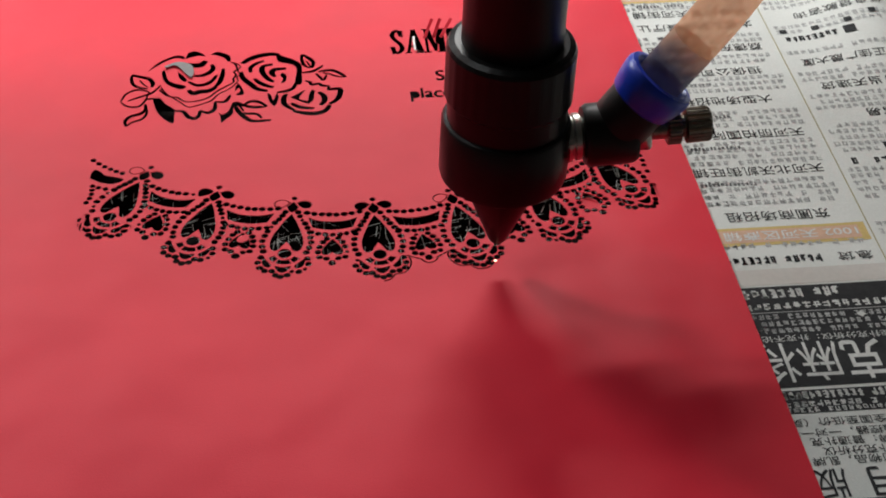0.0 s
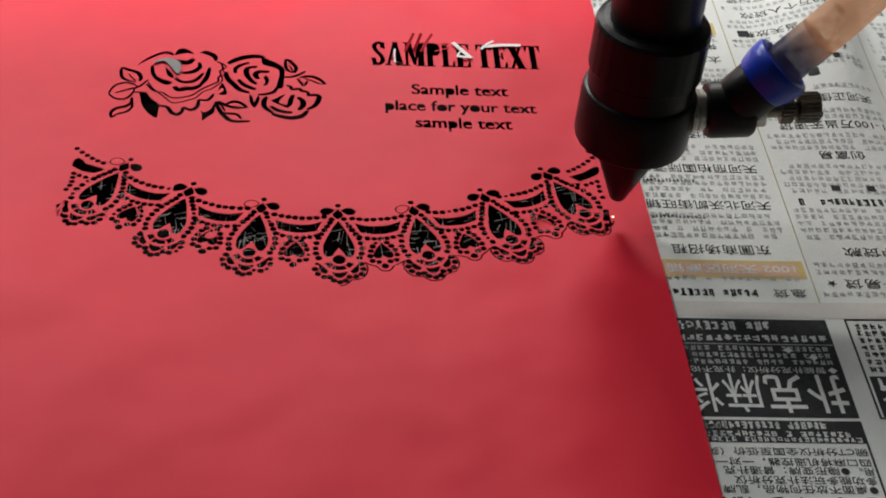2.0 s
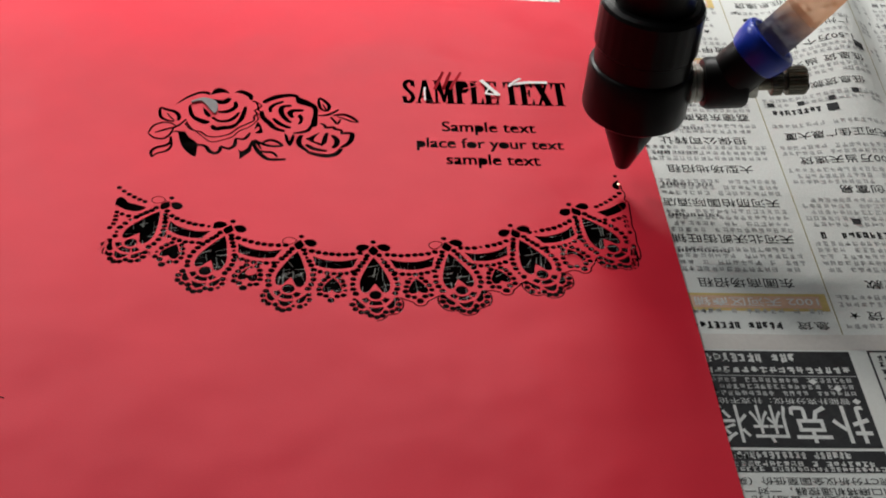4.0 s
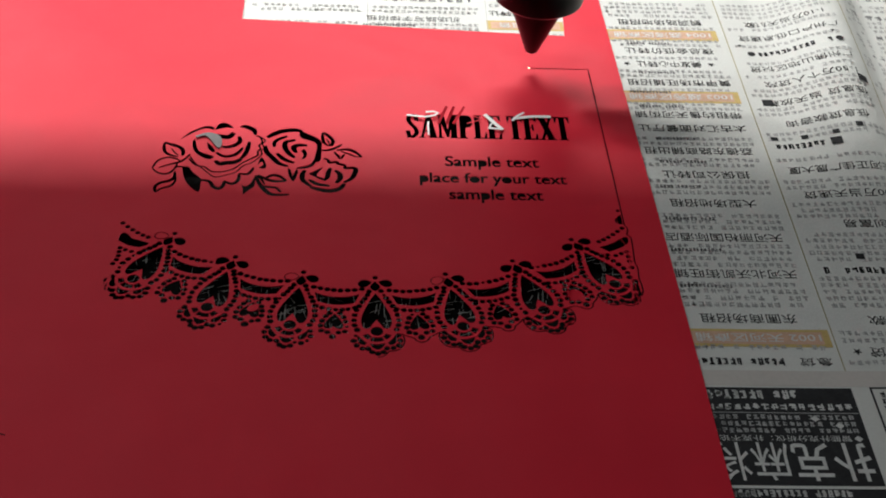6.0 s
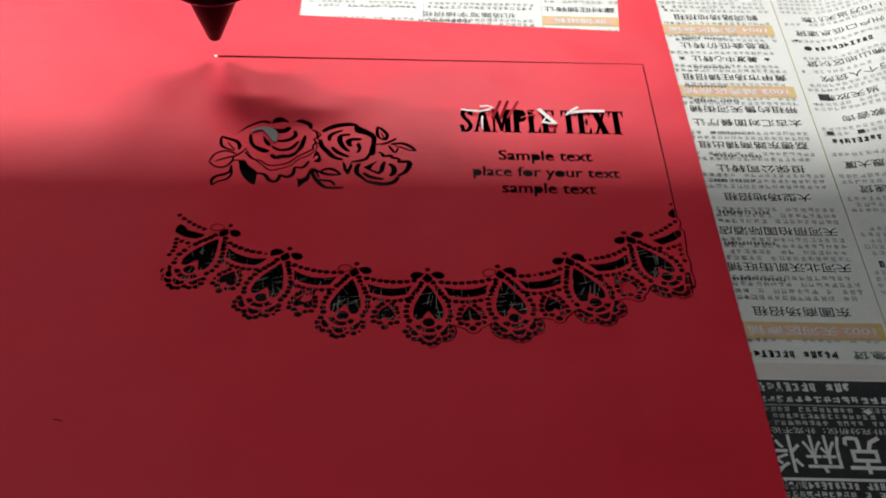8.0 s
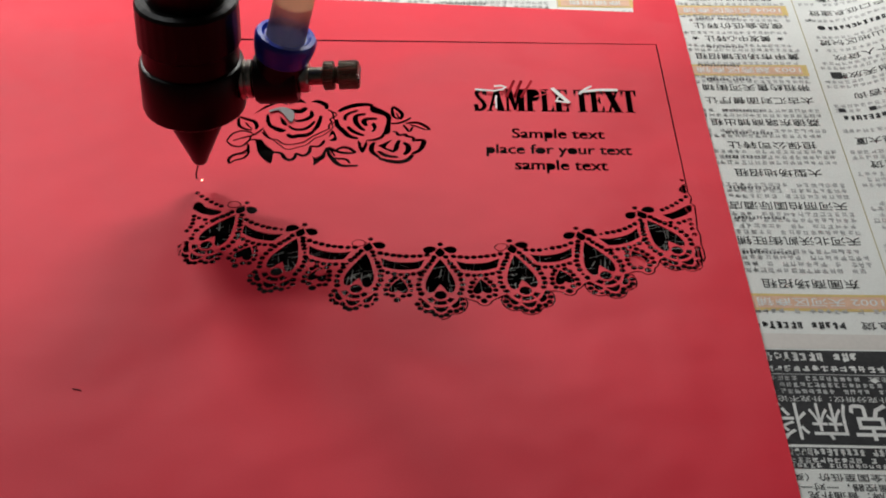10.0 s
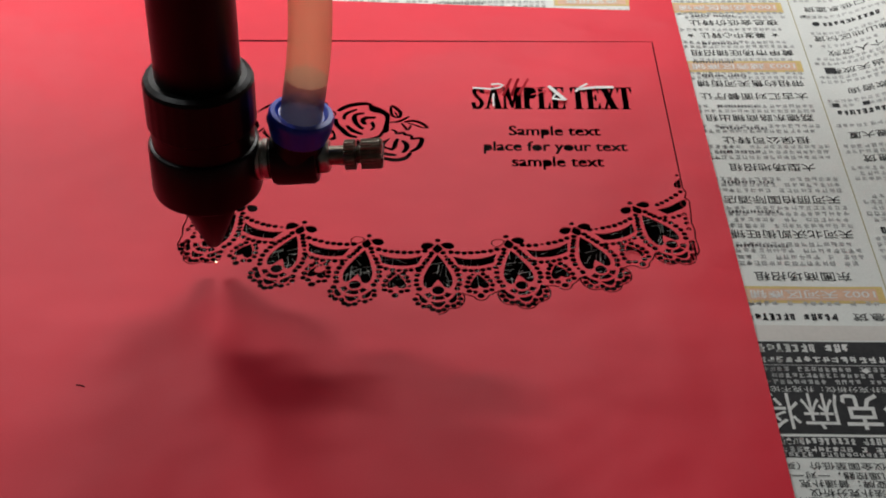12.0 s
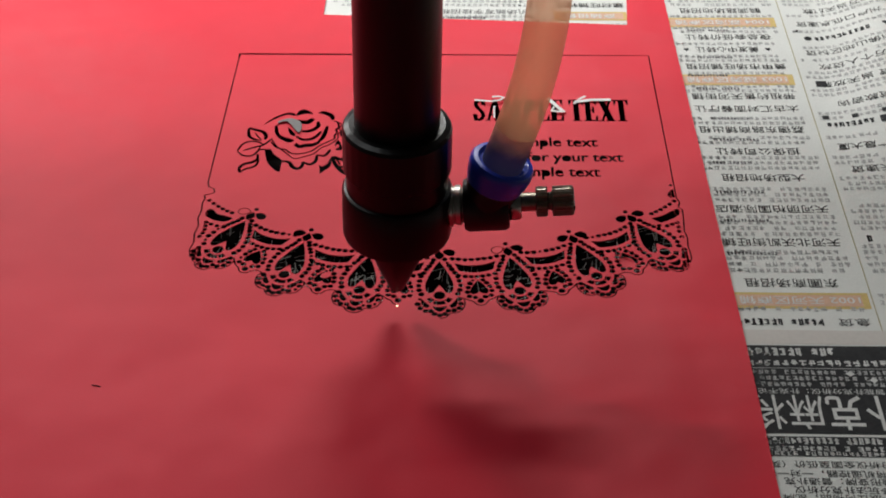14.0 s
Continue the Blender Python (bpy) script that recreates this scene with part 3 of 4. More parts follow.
def sheet(name, outer, holes, extra, height, mat, thick):
    """A thin sheet with every hole cut through it."""
    verts, faces = [Vector(p) for p in outer], []
    for h in holes:
        n = len(verts)
        verts += [Vector(p) for p in h]
        faces.append(list(range(n, n + len(h))))
    verts += [Vector(p) for p in extra]
    vs, es, fs, ov, oe, of = geometry.delaunay_2d_cdt(verts, [(i, (i + 1) % len(outer)) for i in range(len(outer))], faces, 0, 1e-4)
    corner = {i for i, o in enumerate(ov) if any(j < len(outer) for j in o)}
    flawed = {h for f, o in zip(fs, of) if corner.intersection(f) for h in o}
    keep = [list(f) for f, o in zip(fs, of) if not set(o) - flawed]
    used = sorted({i for f in keep for i in f})
    where = {i: n for n, i in enumerate(used)}
    flat = [(vs[i][0] / 1000, vs[i][1] / 1000) for i in used]
    tris = [[where[i] for i in f] for f in keep]
    n = len(flat)
    tris = [f if sum(flat[f[k]][0] * flat[f[(k + 1) % 3]][1] - flat[f[(k + 1) % 3]][0] * flat[f[k]][1] for k in range(3)) > 0 else f[::-1] for f in tris]
    top = [(x, y, height(x, y)) for x, y in flat]
    once = {}
    for f in tris:
        for k in range(3):
            e = (f[k], f[(k + 1) % 3])
            once[e[::-1]] = once.get(e[::-1], 0) + 1
            once[e] = once.get(e, 0)
    rim = [(b, a) for (a, b), c in once.items() if c == 1 and once.get((b, a), 0) == 0]
    pts = top + [(x, y, z - thick) for x, y, z in top]
    fs = tris + [[i + n for i in f[::-1]] for f in tris]
    for a, b in rim:
        k = len(pts)
        pts += [pts[a], pts[b], pts[b + n], pts[a + n]]
        fs.append([k + 1, k, k + 3, k + 2])
    ob = from_faces(name, pts, fs, mat)
    for p in ob.data.polygons[:2 * len(tris)]:
        p.use_smooth = True
    return ob


def ease(v):
    v = max(0.0, min(1.0, v))
    return v * v * (3 - 2 * v)


def news_z(x, y):
    """The newspaper lies flat under the card; beyond it swells to a fold and drops behind it."""
    crest = 0.2405 + 0.10 * y
    swell = ease((x - crest + 0.028) / 0.028) * (1 - ease((x - crest) / 0.016)) * ease((y + 0.10) / 0.10)
    wave = 0.0004 * math.sin(40 * x + 13 * y) * max(0.0, min(1.0, (x - 0.17) / 0.05))
    far = 0.006 * ease((x - 0.28) / 0.05) * ease((y + 0.14) / 0.12)
    return -0.0007 + 0.008 * swell + far + wave


window_hole = [(28.3, 29.4), (144.0, 22.4), (146.5, 62.0), (147.0, 100.0), (28.0, 105.0)]
red_card = tagged(sheet("red_card", [(-210, -290), (164.6, -290), (163.4, -150), (161.8, -60), (160.2, 20), (157.5, 150), (-210, 150)], HOLES + [window_hole], [], lambda x, y: 0.0, RED, 0.00022),
                  "red card sheet with lace, roses and sample words cut through it", "card")
burnt = [(-5, -150), (154, -150), (156, -90), (154, 4), (-5, 4)]     # burnt away under the cut panel
grid = [(x, y) for x in [*range(168, 276, 4), *range(278, 400, 9)] for y in range(-330, 290, 8)]
newspaper = tagged(sheet("newspaper", [(-240, -340), (400, -340), (400, 300), (-240, 300)], [burnt], grid, news_z, NEWS, 0.00012),
                   "grey newspaper of small advertisements spread under the red card", "newspaper")
uncut = []
for d0, d1, l, r in STRIPS:
    cx, cy = (l[0][0] + r[-1][0]) / 2000, (l[0][1] + r[-1][1]) / 2000
    n = len(l)
    top = [(x / 1000, y / 1000, 0.0) for x, y in l + r]
    low_side = [(x, y, -0.00022) for x, y, z in top]
    fs = []
    for i in range(n - 1):
        fs += [(i, n + i, n + i + 1, i + 1), (2 * n + i, 2 * n + i + 1, 3 * n + i + 1, 3 * n + i), (i, i + 1, 2 * n + i + 1, 2 * n + i), (n + i, 3 * n + i, 3 * n + i + 1, n + i + 1)]
    ob = from_faces("uncut_strip", top + low_side, fs, RED, red_card)
    uncut.append((ob, (d0 + d1) / 2))

# ---- machine bed, cabinet and room ----
bm = bmesh.new()
box(bm, -0.32, -0.36, -0.020, 0.46, 0.36, -0.012)
tagged(part("machine_bed", bm, BED), "sooty black cutting bed under the newspaper", "bed", kind="structure")
for name, dims in (("cabinet_wall_front", (-0.34, -0.385, -0.10, 0.48, -0.37, 0.02)), ("cabinet_wall_back", (-0.34, 0.37, -0.10, 0.48, 0.385, 0.42)),
                   ("cabinet_wall_left", (-0.355, -0.385, -0.10, -0.34, 0.385, 0.05)), ("cabinet_wall_right", (0.48, -0.385, -0.10, 0.495, 0.385, 0.05)),
                   ("cabinet_base", (-0.355, -0.385, -0.82, 0.495, 0.385, -0.105))):
    bm = bmesh.new()
    box(bm, *dims, 0.003)
    tagged(part(name, bm, CABINET), "grey sheet metal of the cutting machine", "machine cabinet", kind="structure")
for name, dims in (("floor", (-2.2, -2.4, -0.86, 2.4, 2.2, -0.82)), ("ceiling", (-2.2, -2.4, 1.70, 2.4, 2.2, 1.75)), ("wall_north", (-2.2, 2.2, -0.82, 2.4, 2.3, 1.70)), ("wall_south", (-2.2, -2.5, -0.82, 2.4, -2.4, 1.70)),
                   ("wall_west", (-2.3, -2.4, -0.82, -2.2, 2.2, 1.70)), ("wall_east", (2.4, -2.4, -0.82, 2.5, 2.2, 1.70))):
    bm = bmesh.new()
    box(bm, *dims)
    tagged(part(name, bm, ROOM), "plain painted room surface", "room", kind="structure")
# unseen panel, made up to house the fill light
panel = tagged(new("fill_panel"), "long white ceiling panel, added out of view for the fill light", "lamp")
bm = bmesh.new()
box(bm, -1.52, 0.11, 1.64, -0.28, 0.49, 1.70, 0.006)
part("fill_tray", bm, ROOM, panel)
bm = bmesh.new()
box(bm, -1.50, 0.13, 1.632, -0.30, 0.47, 1.639)
part("fill_cover", bm, FILL_COVER, panel, "glowing white cover")
for spot, length in zip(LAMPS, LENGTHS):
    fixture = tagged(new("work_light_bar"), "short aluminium work light bar fixed behind the gantry", "lamp", "work lights")
    fixture.matrix_world = pose(*spot)
    bm = bmesh.new()
    box(bm, -length / 2 - 0.006, -0.024, 0.004, length / 2 + 0.006, 0.024, 0.02, 0.002)
    part("housing", bm, ALU, fixture)
    bm = bmesh.new()
    box(bm, -length / 2, -0.018, 0.001, length / 2, 0.018, 0.0035)
    part("diffuser", bm, DIFFUSER, fixture, "glowing white diffuser")
    for x in (-0.035, 0.035):
        arm = bmesh.new()
        box(arm, x - 0.006, -0.012, 0.019, x + 0.006, 0.012, 0.032)
        box(arm, x - 0.006, -0.004, 0.024, x + 0.006, 0.104, 0.032)
        part("wall_arm", arm, ALU, fixture)

# ---- print on the newspaper (the page lies upside down) ----
PRINT_UP = 0.00012


def on_page(x, y, up=PRINT_UP):
    return (x, y, news_z(x, y) + up)


def headline(words, x0, x1, y, height, mat=INK, bold=0.0, up=PRINT_UP, name="headline"):
    """Words turned by half a circle, between x0 and x1, centred on y."""
    cu = bpy.data.curves.new("letters", "FONT")
    cu.body, cu.offset, cu.resolution_u = words, bold, 2
    ob = new("letters", cu)
    me = bpy.data.meshes.new_from_object(ob.evaluated_get(bpy.context.evaluated_depsgraph_get()))
    bpy.data.objects.remove(ob)
    vs = [v.co.copy() for v in me.vertices]
    fs = [list(p.vertices) for p in me.polygons]
    xs, ys = [v.x for v in vs], [v.y for v in vs]
    kx, ky = (x1 - x0) / (max(xs) - min(xs)), height / (max(ys) - min(ys))
    pts = [on_page(x1 - (v.x - min(xs)) * kx, y + height / 2 - (v.y - min(ys)) * ky, up) for v in vs]
    return from_faces(name, pts, fs, mat, newspaper)


def block(x0, y0, x1, y1, mat, up=0.00006, name="printed_block"):
    n, m = max(2, int(abs(x1 - x0) / 0.006)), max(1, int(abs(y1 - y0) / 0.006))
    pts = [on_page(x0 + (x1 - x0) * i / n, y0 + (y1 - y0) * j / m, up) for j in range(m + 1) for i in range(n + 1)]
    w = n + 1
    return from_faces(name, pts, [(j * w + i, j * w + i + 1, j * w + w + i + 1, j * w + w + i) for j in range(m) for i in range(n)], mat, newspaper)


def bars(name, cells, mat, up=PRINT_UP, seed=1, heavy=0.25, pitch=0.95):
    """Illegible small type: each (x0, x1, y, height) row becomes a run of short strokes."""
    rng = random.Random(seed)
    pts, fs = [], []

    def quad(x0, y0, x1, y1):
        n = len(pts)
        pts.extend([on_page(x0, y0, up), on_page(x1, y0, up), on_page(x1, y1, up), on_page(x0, y1, up)])
        fs.append((n, n + 1, n + 2, n + 3))

    for x0, x1, y, h in cells:
        x = x0
        while x < x1 - h * 0.6:
            w = h * pitch * rng.uniform(0.76, 0.9)
            if rng.random() > 0.06:
                t = h * heavy * 0.5
                for k in range(rng.choice((3, 3, 4))):
                    yy = y - h / 2 + h * rng.uniform(0.1, 0.9)
                    a = rng.uniform(0, 0.25) * w
                    quad(x + a, yy - t / 2, x + w - rng.uniform(0, 0.2) * w, yy + t / 2)
                for k in range(rng.choice((2, 2, 3))):
                    xx = x + w * rng.uniform(0.15, 0.85)
                    a = rng.uniform(0, 0.3) * h
                    quad(xx - t / 2, y - h / 2 + a, xx + t / 2, y + h / 2 - rng.uniform(0, 0.2) * h)
            x += h * pitch
    ob = from_faces(name, pts, fs, mat, newspaper)
    ob["kind"] = "stuff"
    return ob


def number_bar(x0, x1, y, h, mat=INK, up=PRINT_UP):
    """Figures that stay unreadable: short bars at a figure's pitch."""
    return bars("number_bar", [(x0, x1, y, h)], mat, up, int(1e5 * x1), 0.30, 0.62)


C1 = (0.1610, 0.2015)
C2 = (0.2050, 0.2460)
first = [("鹤洞路场地招租", 0.165, 0.196, 0.0345), ("夜总会低价转让", 0.165, 0.197, 0.0145), ("美发中心转让", 0.168, 0.191, 0.0055), ("黄甲市场旺铺招租", 0.163, 0.199, -0.0065),
         ("带租约售天河街铺", 0.163, 0.199, -0.0265), ("太古汇对面餐厅让", 0.163, 0.199, -0.0345), ("荔德东路商铺出租", 0.163, 0.1985, -0.0475), ("担保公司转让", 0.167, 0.195, -0.0605),
         ("大型场地招租", 0.167, 0.194, -0.0755), ("天河丽柏国际酒店", 0.163, 0.1985, -0.0925), ("天河北沃凯街旺铺", 0.163, 0.199, -0.1095), ("东圃商场招租", 0.167, 0.1945, -0.1290)]
second = [("1-10万当天放款", 0.212, 0.240, 0.034), ("广州户口低息速贷", 0.208, 0.243, 0.024), ("广州佛山地区快贷", 0.208, 0.243, 0.003), ("1-50万个人贷款", 0.211, 0.242, -0.007),
          ("低息贷 当天放款", 0.209, 0.243, -0.019), ("低息贷款咨询", 0.213, 0.240, -0.032), ("天河正佳广晟大厦", 0.208, 0.242, -0.058), ("1-100万当天速贷", 0.210, 0.243, -0.071),
          ("创富易", 0.219, 0.233, -0.0855), ("抵押贷款", 0.215, 0.236, -0.1295), ("贷款好易贷", 0.212, 0.238, -0.1425)]
for words, x0, x1, y in first:
    headline(words, x0, x1, y, 0.0040)
for words, x0, x1, y in second:
    headline(words, x0, x1, y, 0.0038)
for words, y, x0, x1 in (("1004 荔湾区商铺", 0.0255, 0.1585, 0.2003), ("1003 越秀区商铺", -0.0155, 0.1585, 0.2005), ("1002 天河区商铺", -0.1370, 0.1605, 0.2022)):
    block(x0, y - 0.0036, x1, y + 0.0036, OCHRE, 0.00006)
    block(x0 + 0.002, y - 0.0025, x1 - 0.002, y + 0.0025, PINK, 0.0001)
    headline(words, x0 + 0.004, x1 - 0.0025, y, 0.0036, PALE_INK, 0.01, 0.00016, "reversed_heading")
block(0.1165, 0.0268, 0.1445, 0.0334, OCHRE, 0.00006)
block(0.1180, 0.0277, 0.1432, 0.0325, PINK, 0.0001)
headline("商铺租售", 0.1210, 0.1400, 0.0301, 0.0034, PALE_INK, 0.01, 0.00016, "reversed_heading")
# paler ink: the bright light on the window's print is put into the colour
headline("机场路写字楼招租", 0.0728, 0.1070, 0.0332, 0.0036, MID_INK)
headline("建材旺铺转让", 0.1176, 0.1438, 0.0385, 0.0036)
number_bar(0.1172, 0.1300, 0.0240, 0.0017, MID_INK)
number_bar(0.0716, 0.0915, 0.0284, 0.0017, MID_INK)
for x, y in ((0.1645, 0.0055), (0.1945, 0.0055), (0.2085, -0.1425)):
    headline("★", x - 0.0014, x + 0.0014, y, 0.0028, name="star")


def column_cells(c, heads, y0, y1, pitch=0.00295, h=0.0023, clear=0.0036, seed=3):
    rng = random.Random(seed)
    cells, y = [], y0
    while y > y1:
        if all(abs(y - hy) > clear for hy in heads):
            a = c[0] + (0.004 * rng.random() if rng.random() < 0.3 else 0.0)
            cells.append((a, c[1] - 0.0008 - (0.0015 if rng.random() < 0.3 else 0), y, h))
        y -= pitch
    return cells


heads1 = [r[3] for r in first] + [0.0255, -0.0155, -0.1370, -0.1465]
heads2 = [r[3] for r in second] + [0.013, -0.046, -0.1075]
for c, heads, seed in ((C1, heads1, 3), (C2, heads2, 4)):
    bars("small_type", column_cells(c, heads, 0.048, -0.148, seed=seed), GREY_INK, seed=seed)
for c, seed in (((0.0310, 0.0720), 6), ((0.0745, 0.1155), 7), ((0.1180, 0.1580), 8), ((0.2490, 0.2900), 9), ((0.2930, 0.3340), 10)):
    tops = [0.0332 + 0.0145 * i for i in range(7)] if c[0] < 0.2 else [0.10 - 0.0145 * i for i in range(18)]
    y1 = 0.018 if c[0] < 0.2 else -0.148
    if c[0] == 0.1180:
        tops = [0.0300, 0.0385, 0.052, 0.066]
    bars("small_type", column_cells(c, tops, 0.115, y1, seed=seed), GREY_INK, seed=seed)
    # in the window the mid grey imitates black headings washed out by light
    bars("heading_bar", [(c[0] + 0.004, c[1] - 0.004, y, 0.0036) for y in tops if y > 0.042 or c[0] > 0.2], MID_INK, seed=seed + 20, heavy=0.24)
rng = random.Random(12)
for y in (0.0195, 0.0000, -0.0125, -0.0215, -0.0405, -0.0535, -0.0670, -0.0835, -0.0985, -0.1150):
    a = rng.uniform(0.163, 0.170)
    number_bar(a, a + rng.uniform(0.013, 0.017), y, 0.0018, MID_INK)
for x, y in ((0.2105, 0.0135), (0.2410, 0.0135)):
    headline("●", x - 0.0014, x + 0.0014, y, 0.0030, name="printed_dot")
for x, y in ((0.2073, 0.0188), (0.2397, 0.0188)):
    headline("▲", x - 0.0008, x + 0.0008, y, 0.0016, name="printed_triangle")
number_bar(0.2130, 0.2390, 0.0132, 0.0032)
number_bar(0.2070, 0.2235, -0.0448, 0.0032)
number_bar(0.2075, 0.240, -0.1075, 0.0034)
number_bar(0.1625, 0.1890, -0.1465, 0.0031)
headline("急贷", 0.1915, 0.2005, -0.1465, 0.0032)
for x, y, s in ((0.2097, -0.0185, 0.0019), (0.2073, -0.0402, 0.0011), (0.2171, -0.0405, 0.0011), (0.2270, -0.0403, 0.0011), (0.2352, -0.0377, 0.0011), (0.2263, -0.0449, 0.0018), (0.2431, -0.0111, 0.0018), (0.2200, -0.1010, 0.0013), (0.2305, -0.1010, 0.0013)):
    block(x - s, y - s, x + s, y + s, INK, 0.00016, "printed_square")
for x in (0.0733, 0.1168, 0.2032, 0.2475, 0.2915):
    if x > 0.15:
        block(x - 0.00017, -0.150, x + 0.00017, 0.2, RULE, 0.00008, "column_rule")
    else:
        block(x - 0.0001, 0.02, x + 0.0001, 0.11, GREY_INK, 0.00008, "column_rule")
# margin and the dark advertisement below it
block(0.10, -0.1560, 0.33, -0.1500, FOLD, 0.00005, "page_margin")
block(0.135, -0.1912, 0.2030, -0.1566, INK, 0.00006)
number_bar(0.1635, 0.1890, -0.1592, 0.0036, PALE_INK)
bars("address_bar", [(0.160, 0.2020, -0.1638, 0.0026)], PALE_INK, seed=31, heavy=0.3)
bars("small_type", [(0.158, 0.2022, -0.1676 - 0.0024 * i, 0.0019) for i in range(3)], GREY_INK, 0.00016, 32, 0.30)
headline("智能扑克分析仪：扑克不论", 0.1640, 0.1985, -0.1752, 0.0021, PALE_INK, 0.0, 0.00016)
block(0.140, -0.16610, 0.2026, -0.16585, GREY_INK, 0.00012, "printed_rule")
for x, y in ((0.1905, -0.1681), (0.1965, -0.1706), (0.2003, -0.1752)):
    headline("◆", x - 0.0012, x + 0.0012, y, 0.0022, PALE_INK, 0, 0.0002, "diamond")
for words, x0, x1 in (("扑", 0.1920, 0.2018), ("克", 0.1815, 0.1913), ("麻", 0.1710, 0.1808), ("将", 0.1605, 0.1703)):
    headline(words, x0, x1, -0.1832, 0.0130, PALE_INK, 0.012 if words in "扑克" else 0.002, 0.00016)
block(0.135, -0.1994, 0.2030, -0.1922, INK, 0.00006)
number_bar(0.1635, 0.1945, -0.1938, 0.0026, PALE_INK)
bars("address_bar", [(0.160, 0.2020, -0.1966, 0.0019), (0.160, 0.2020, -0.1984, 0.0017)], PALE_INK, seed=33, heavy=0.3)
for words, x0, x1, y, h in (("碗CT分析仪全国至低价（买产", 0.1600, 0.2020, -0.2022, 0.0025), ("四口麻将机遥控器，一对一扑", 0.1615, 0.2018, -0.2054, 0.0025), ("隐形变牌：普通扑克", 0.1660, 0.1935, -0.2081, 0.0025),
                            ("用。", 0.1985, 0.2020, -0.2081, 0.0023), ("多功能多玩法扑克分析仪", 0.1680, 0.2018, -0.2110, 0.0025), ("桌面不放任何物品，乱牌", 0.1648, 0.1988, -0.2137, 0.0025)):
    headline(words, x0, x1, y, h, bold=0.004)
for x, y in ((0.1950, -0.2081), (0.2003, -0.2138), (0.1622, -0.2110)):
    headline("●", x - 0.0010, x + 0.0010, y, 0.0021, name="printed_dot")
for words, x0, x1 in (("10", 0.1882, 0.2000), ("月", 0.1755, 0.1832), ("版", 0.1640, 0.1708)):
    headline(words, x0, x1, -0.2200, 0.0082, INK, 0.022 if words == "10" else 0.006)
block(0.150, -0.22490, 0.2024, -0.22455, INK, 0.00008, "printed_rule")
block(0.150, -0.2345, 0.2024, -0.2259, INK, 0.00006)
number_bar(0.1600, 0.1965, -0.2280, 0.0034, PALE_INK)
bars("address_bar", [(0.160, 0.2015, -0.2322, 0.0030)], PALE_INK, seed=35, heavy=0.3)
bars("small_type", [(0.150, 0.2020, -0.2375 - 0.0034 * i, 0.0024) for i in range(28)], GREY_INK, seed=36)
for y0, y1, x0, x1 in ((-0.1568, -0.1562, 0.2080, 0.2500), (-0.1915, -0.1909, 0.2080, 0.2500), (-0.1915, -0.1562, 0.2080, 0.2086), (-0.1915, -0.1562, 0.2494, 0.2500), (-0.330, -0.1995, 0.2024, 0.2030)):
    block(x0, y0, x1, y1, INK, 0.00008, "printed_frame")
bars("small_type", [(0.2100, 0.2480, -0.1590 - 0.0026 * i, 0.0022) for i in range(7)], INK, seed=37, heavy=0.3)
block(0.2092, -0.1908, 0.2488, -0.1770, INK, 0.0001)
bars("address_bar", [(0.2105, 0.2480, -0.1800, 0.0046), (0.2105, 0.2480, -0.1865, 0.0056)], PALE_INK, 0.00016, 38, 0.3)
bars("small_type", [(0.2090, 0.2480, -0.196 - 0.0034 * i, 0.0024) for i in range(38)], GREY_INK, seed=39)
bars("small_type", [(0.2520, 0.2950, -0.159 - 0.0034 * i, 0.0024) for i in range(48)], GREY_INK, seed=40)

# ---- loose scraps of the cut ----
rng = random.Random(21)


def sliver(name, line, width, mat, parent=None, thick=0.00012, label="", category=""):
    """A narrow strip of paper along (x, y, z) points in millimetres."""
    pts, fs = [], []
    n = len(line) - 1
    for i, p in enumerate(line):
        a, b = line[max(i - 1, 0)], line[min(i + 1, n)]
        l = math.hypot(b[0] - a[0], b[1] - a[1]) or 1
        nx, ny = -(b[1] - a[1]) / l * width / 2.3, (b[0] - a[0]) / l * width / 2.3
        for u, dz in ((1, 0), (-1, 0), (-1, -thick * 1000), (1, -thick * 1000)):
            pts.append(((p[0] + nx * u) / 1000, (p[1] + ny * u) / 1000, (p[2] + dz) / 1000))
    for i in range(n):
        k = 4 * i
        fs += [(k + j, k + (j + 1) % 4, k + 4 + (j + 1) % 4, k + 4 + j) for j in range(4)]
    fs += [(3, 2, 1, 0), (4 * n, 4 * n + 1, 4 * n + 2, 4 * n + 3)]
    return tagged(from_faces(name, pts, fs, mat, parent), label, category)


white = "white curled sliver of paper lying on the cut heading"
sliver("paper_sliver", [(134.0, -30.6, 0.5), (127.5, -31.2, 0.8), (121.5, -32.2, 0.6)], 1.6, WHITE, label=white, category="paper scrap")
sliver("paper_sliver", [(125.2, -29.2, 1.0), (123.0, -31.0, 0.9), (121.0, -33.4, 0.5)], 1.0, WHITE, label=white, category="paper scrap")
sliver("paper_sliver", [(112.0, -30.6, 0.9), (114.4, -34.4, 0.8), (117.4, -38.8, 0.5)], 1.6, WHITE, label=white, category="paper scrap")
sliver("paper_sliver", [(117.6, -39.0, 0.9), (115.2, -38.9, 0.9), (113.0, -38.2, 0.8)], 1.1, WHITE, label=white, category="paper scrap")
sliver("paper_sliver", [(113.0, -38.6, 0.6), (113.6, -36.6, 0.7), (114.6, -34.8, 0.7)], 0.7, WHITE, label=white, category="paper scrap")
curl = sliver("paper_sliver", [(86.3, -31.2, 0.5), (89.0, -32.2, 0.9), (92.4, -33.0, 1.1), (95.4, -32.2, 1.2), (96.6, -30.8, 1.3), (95.2, -30.2, 1.4), (92.6, -30.4, 1.3)], 1.0, WHITE, label=white, category="paper scrap")
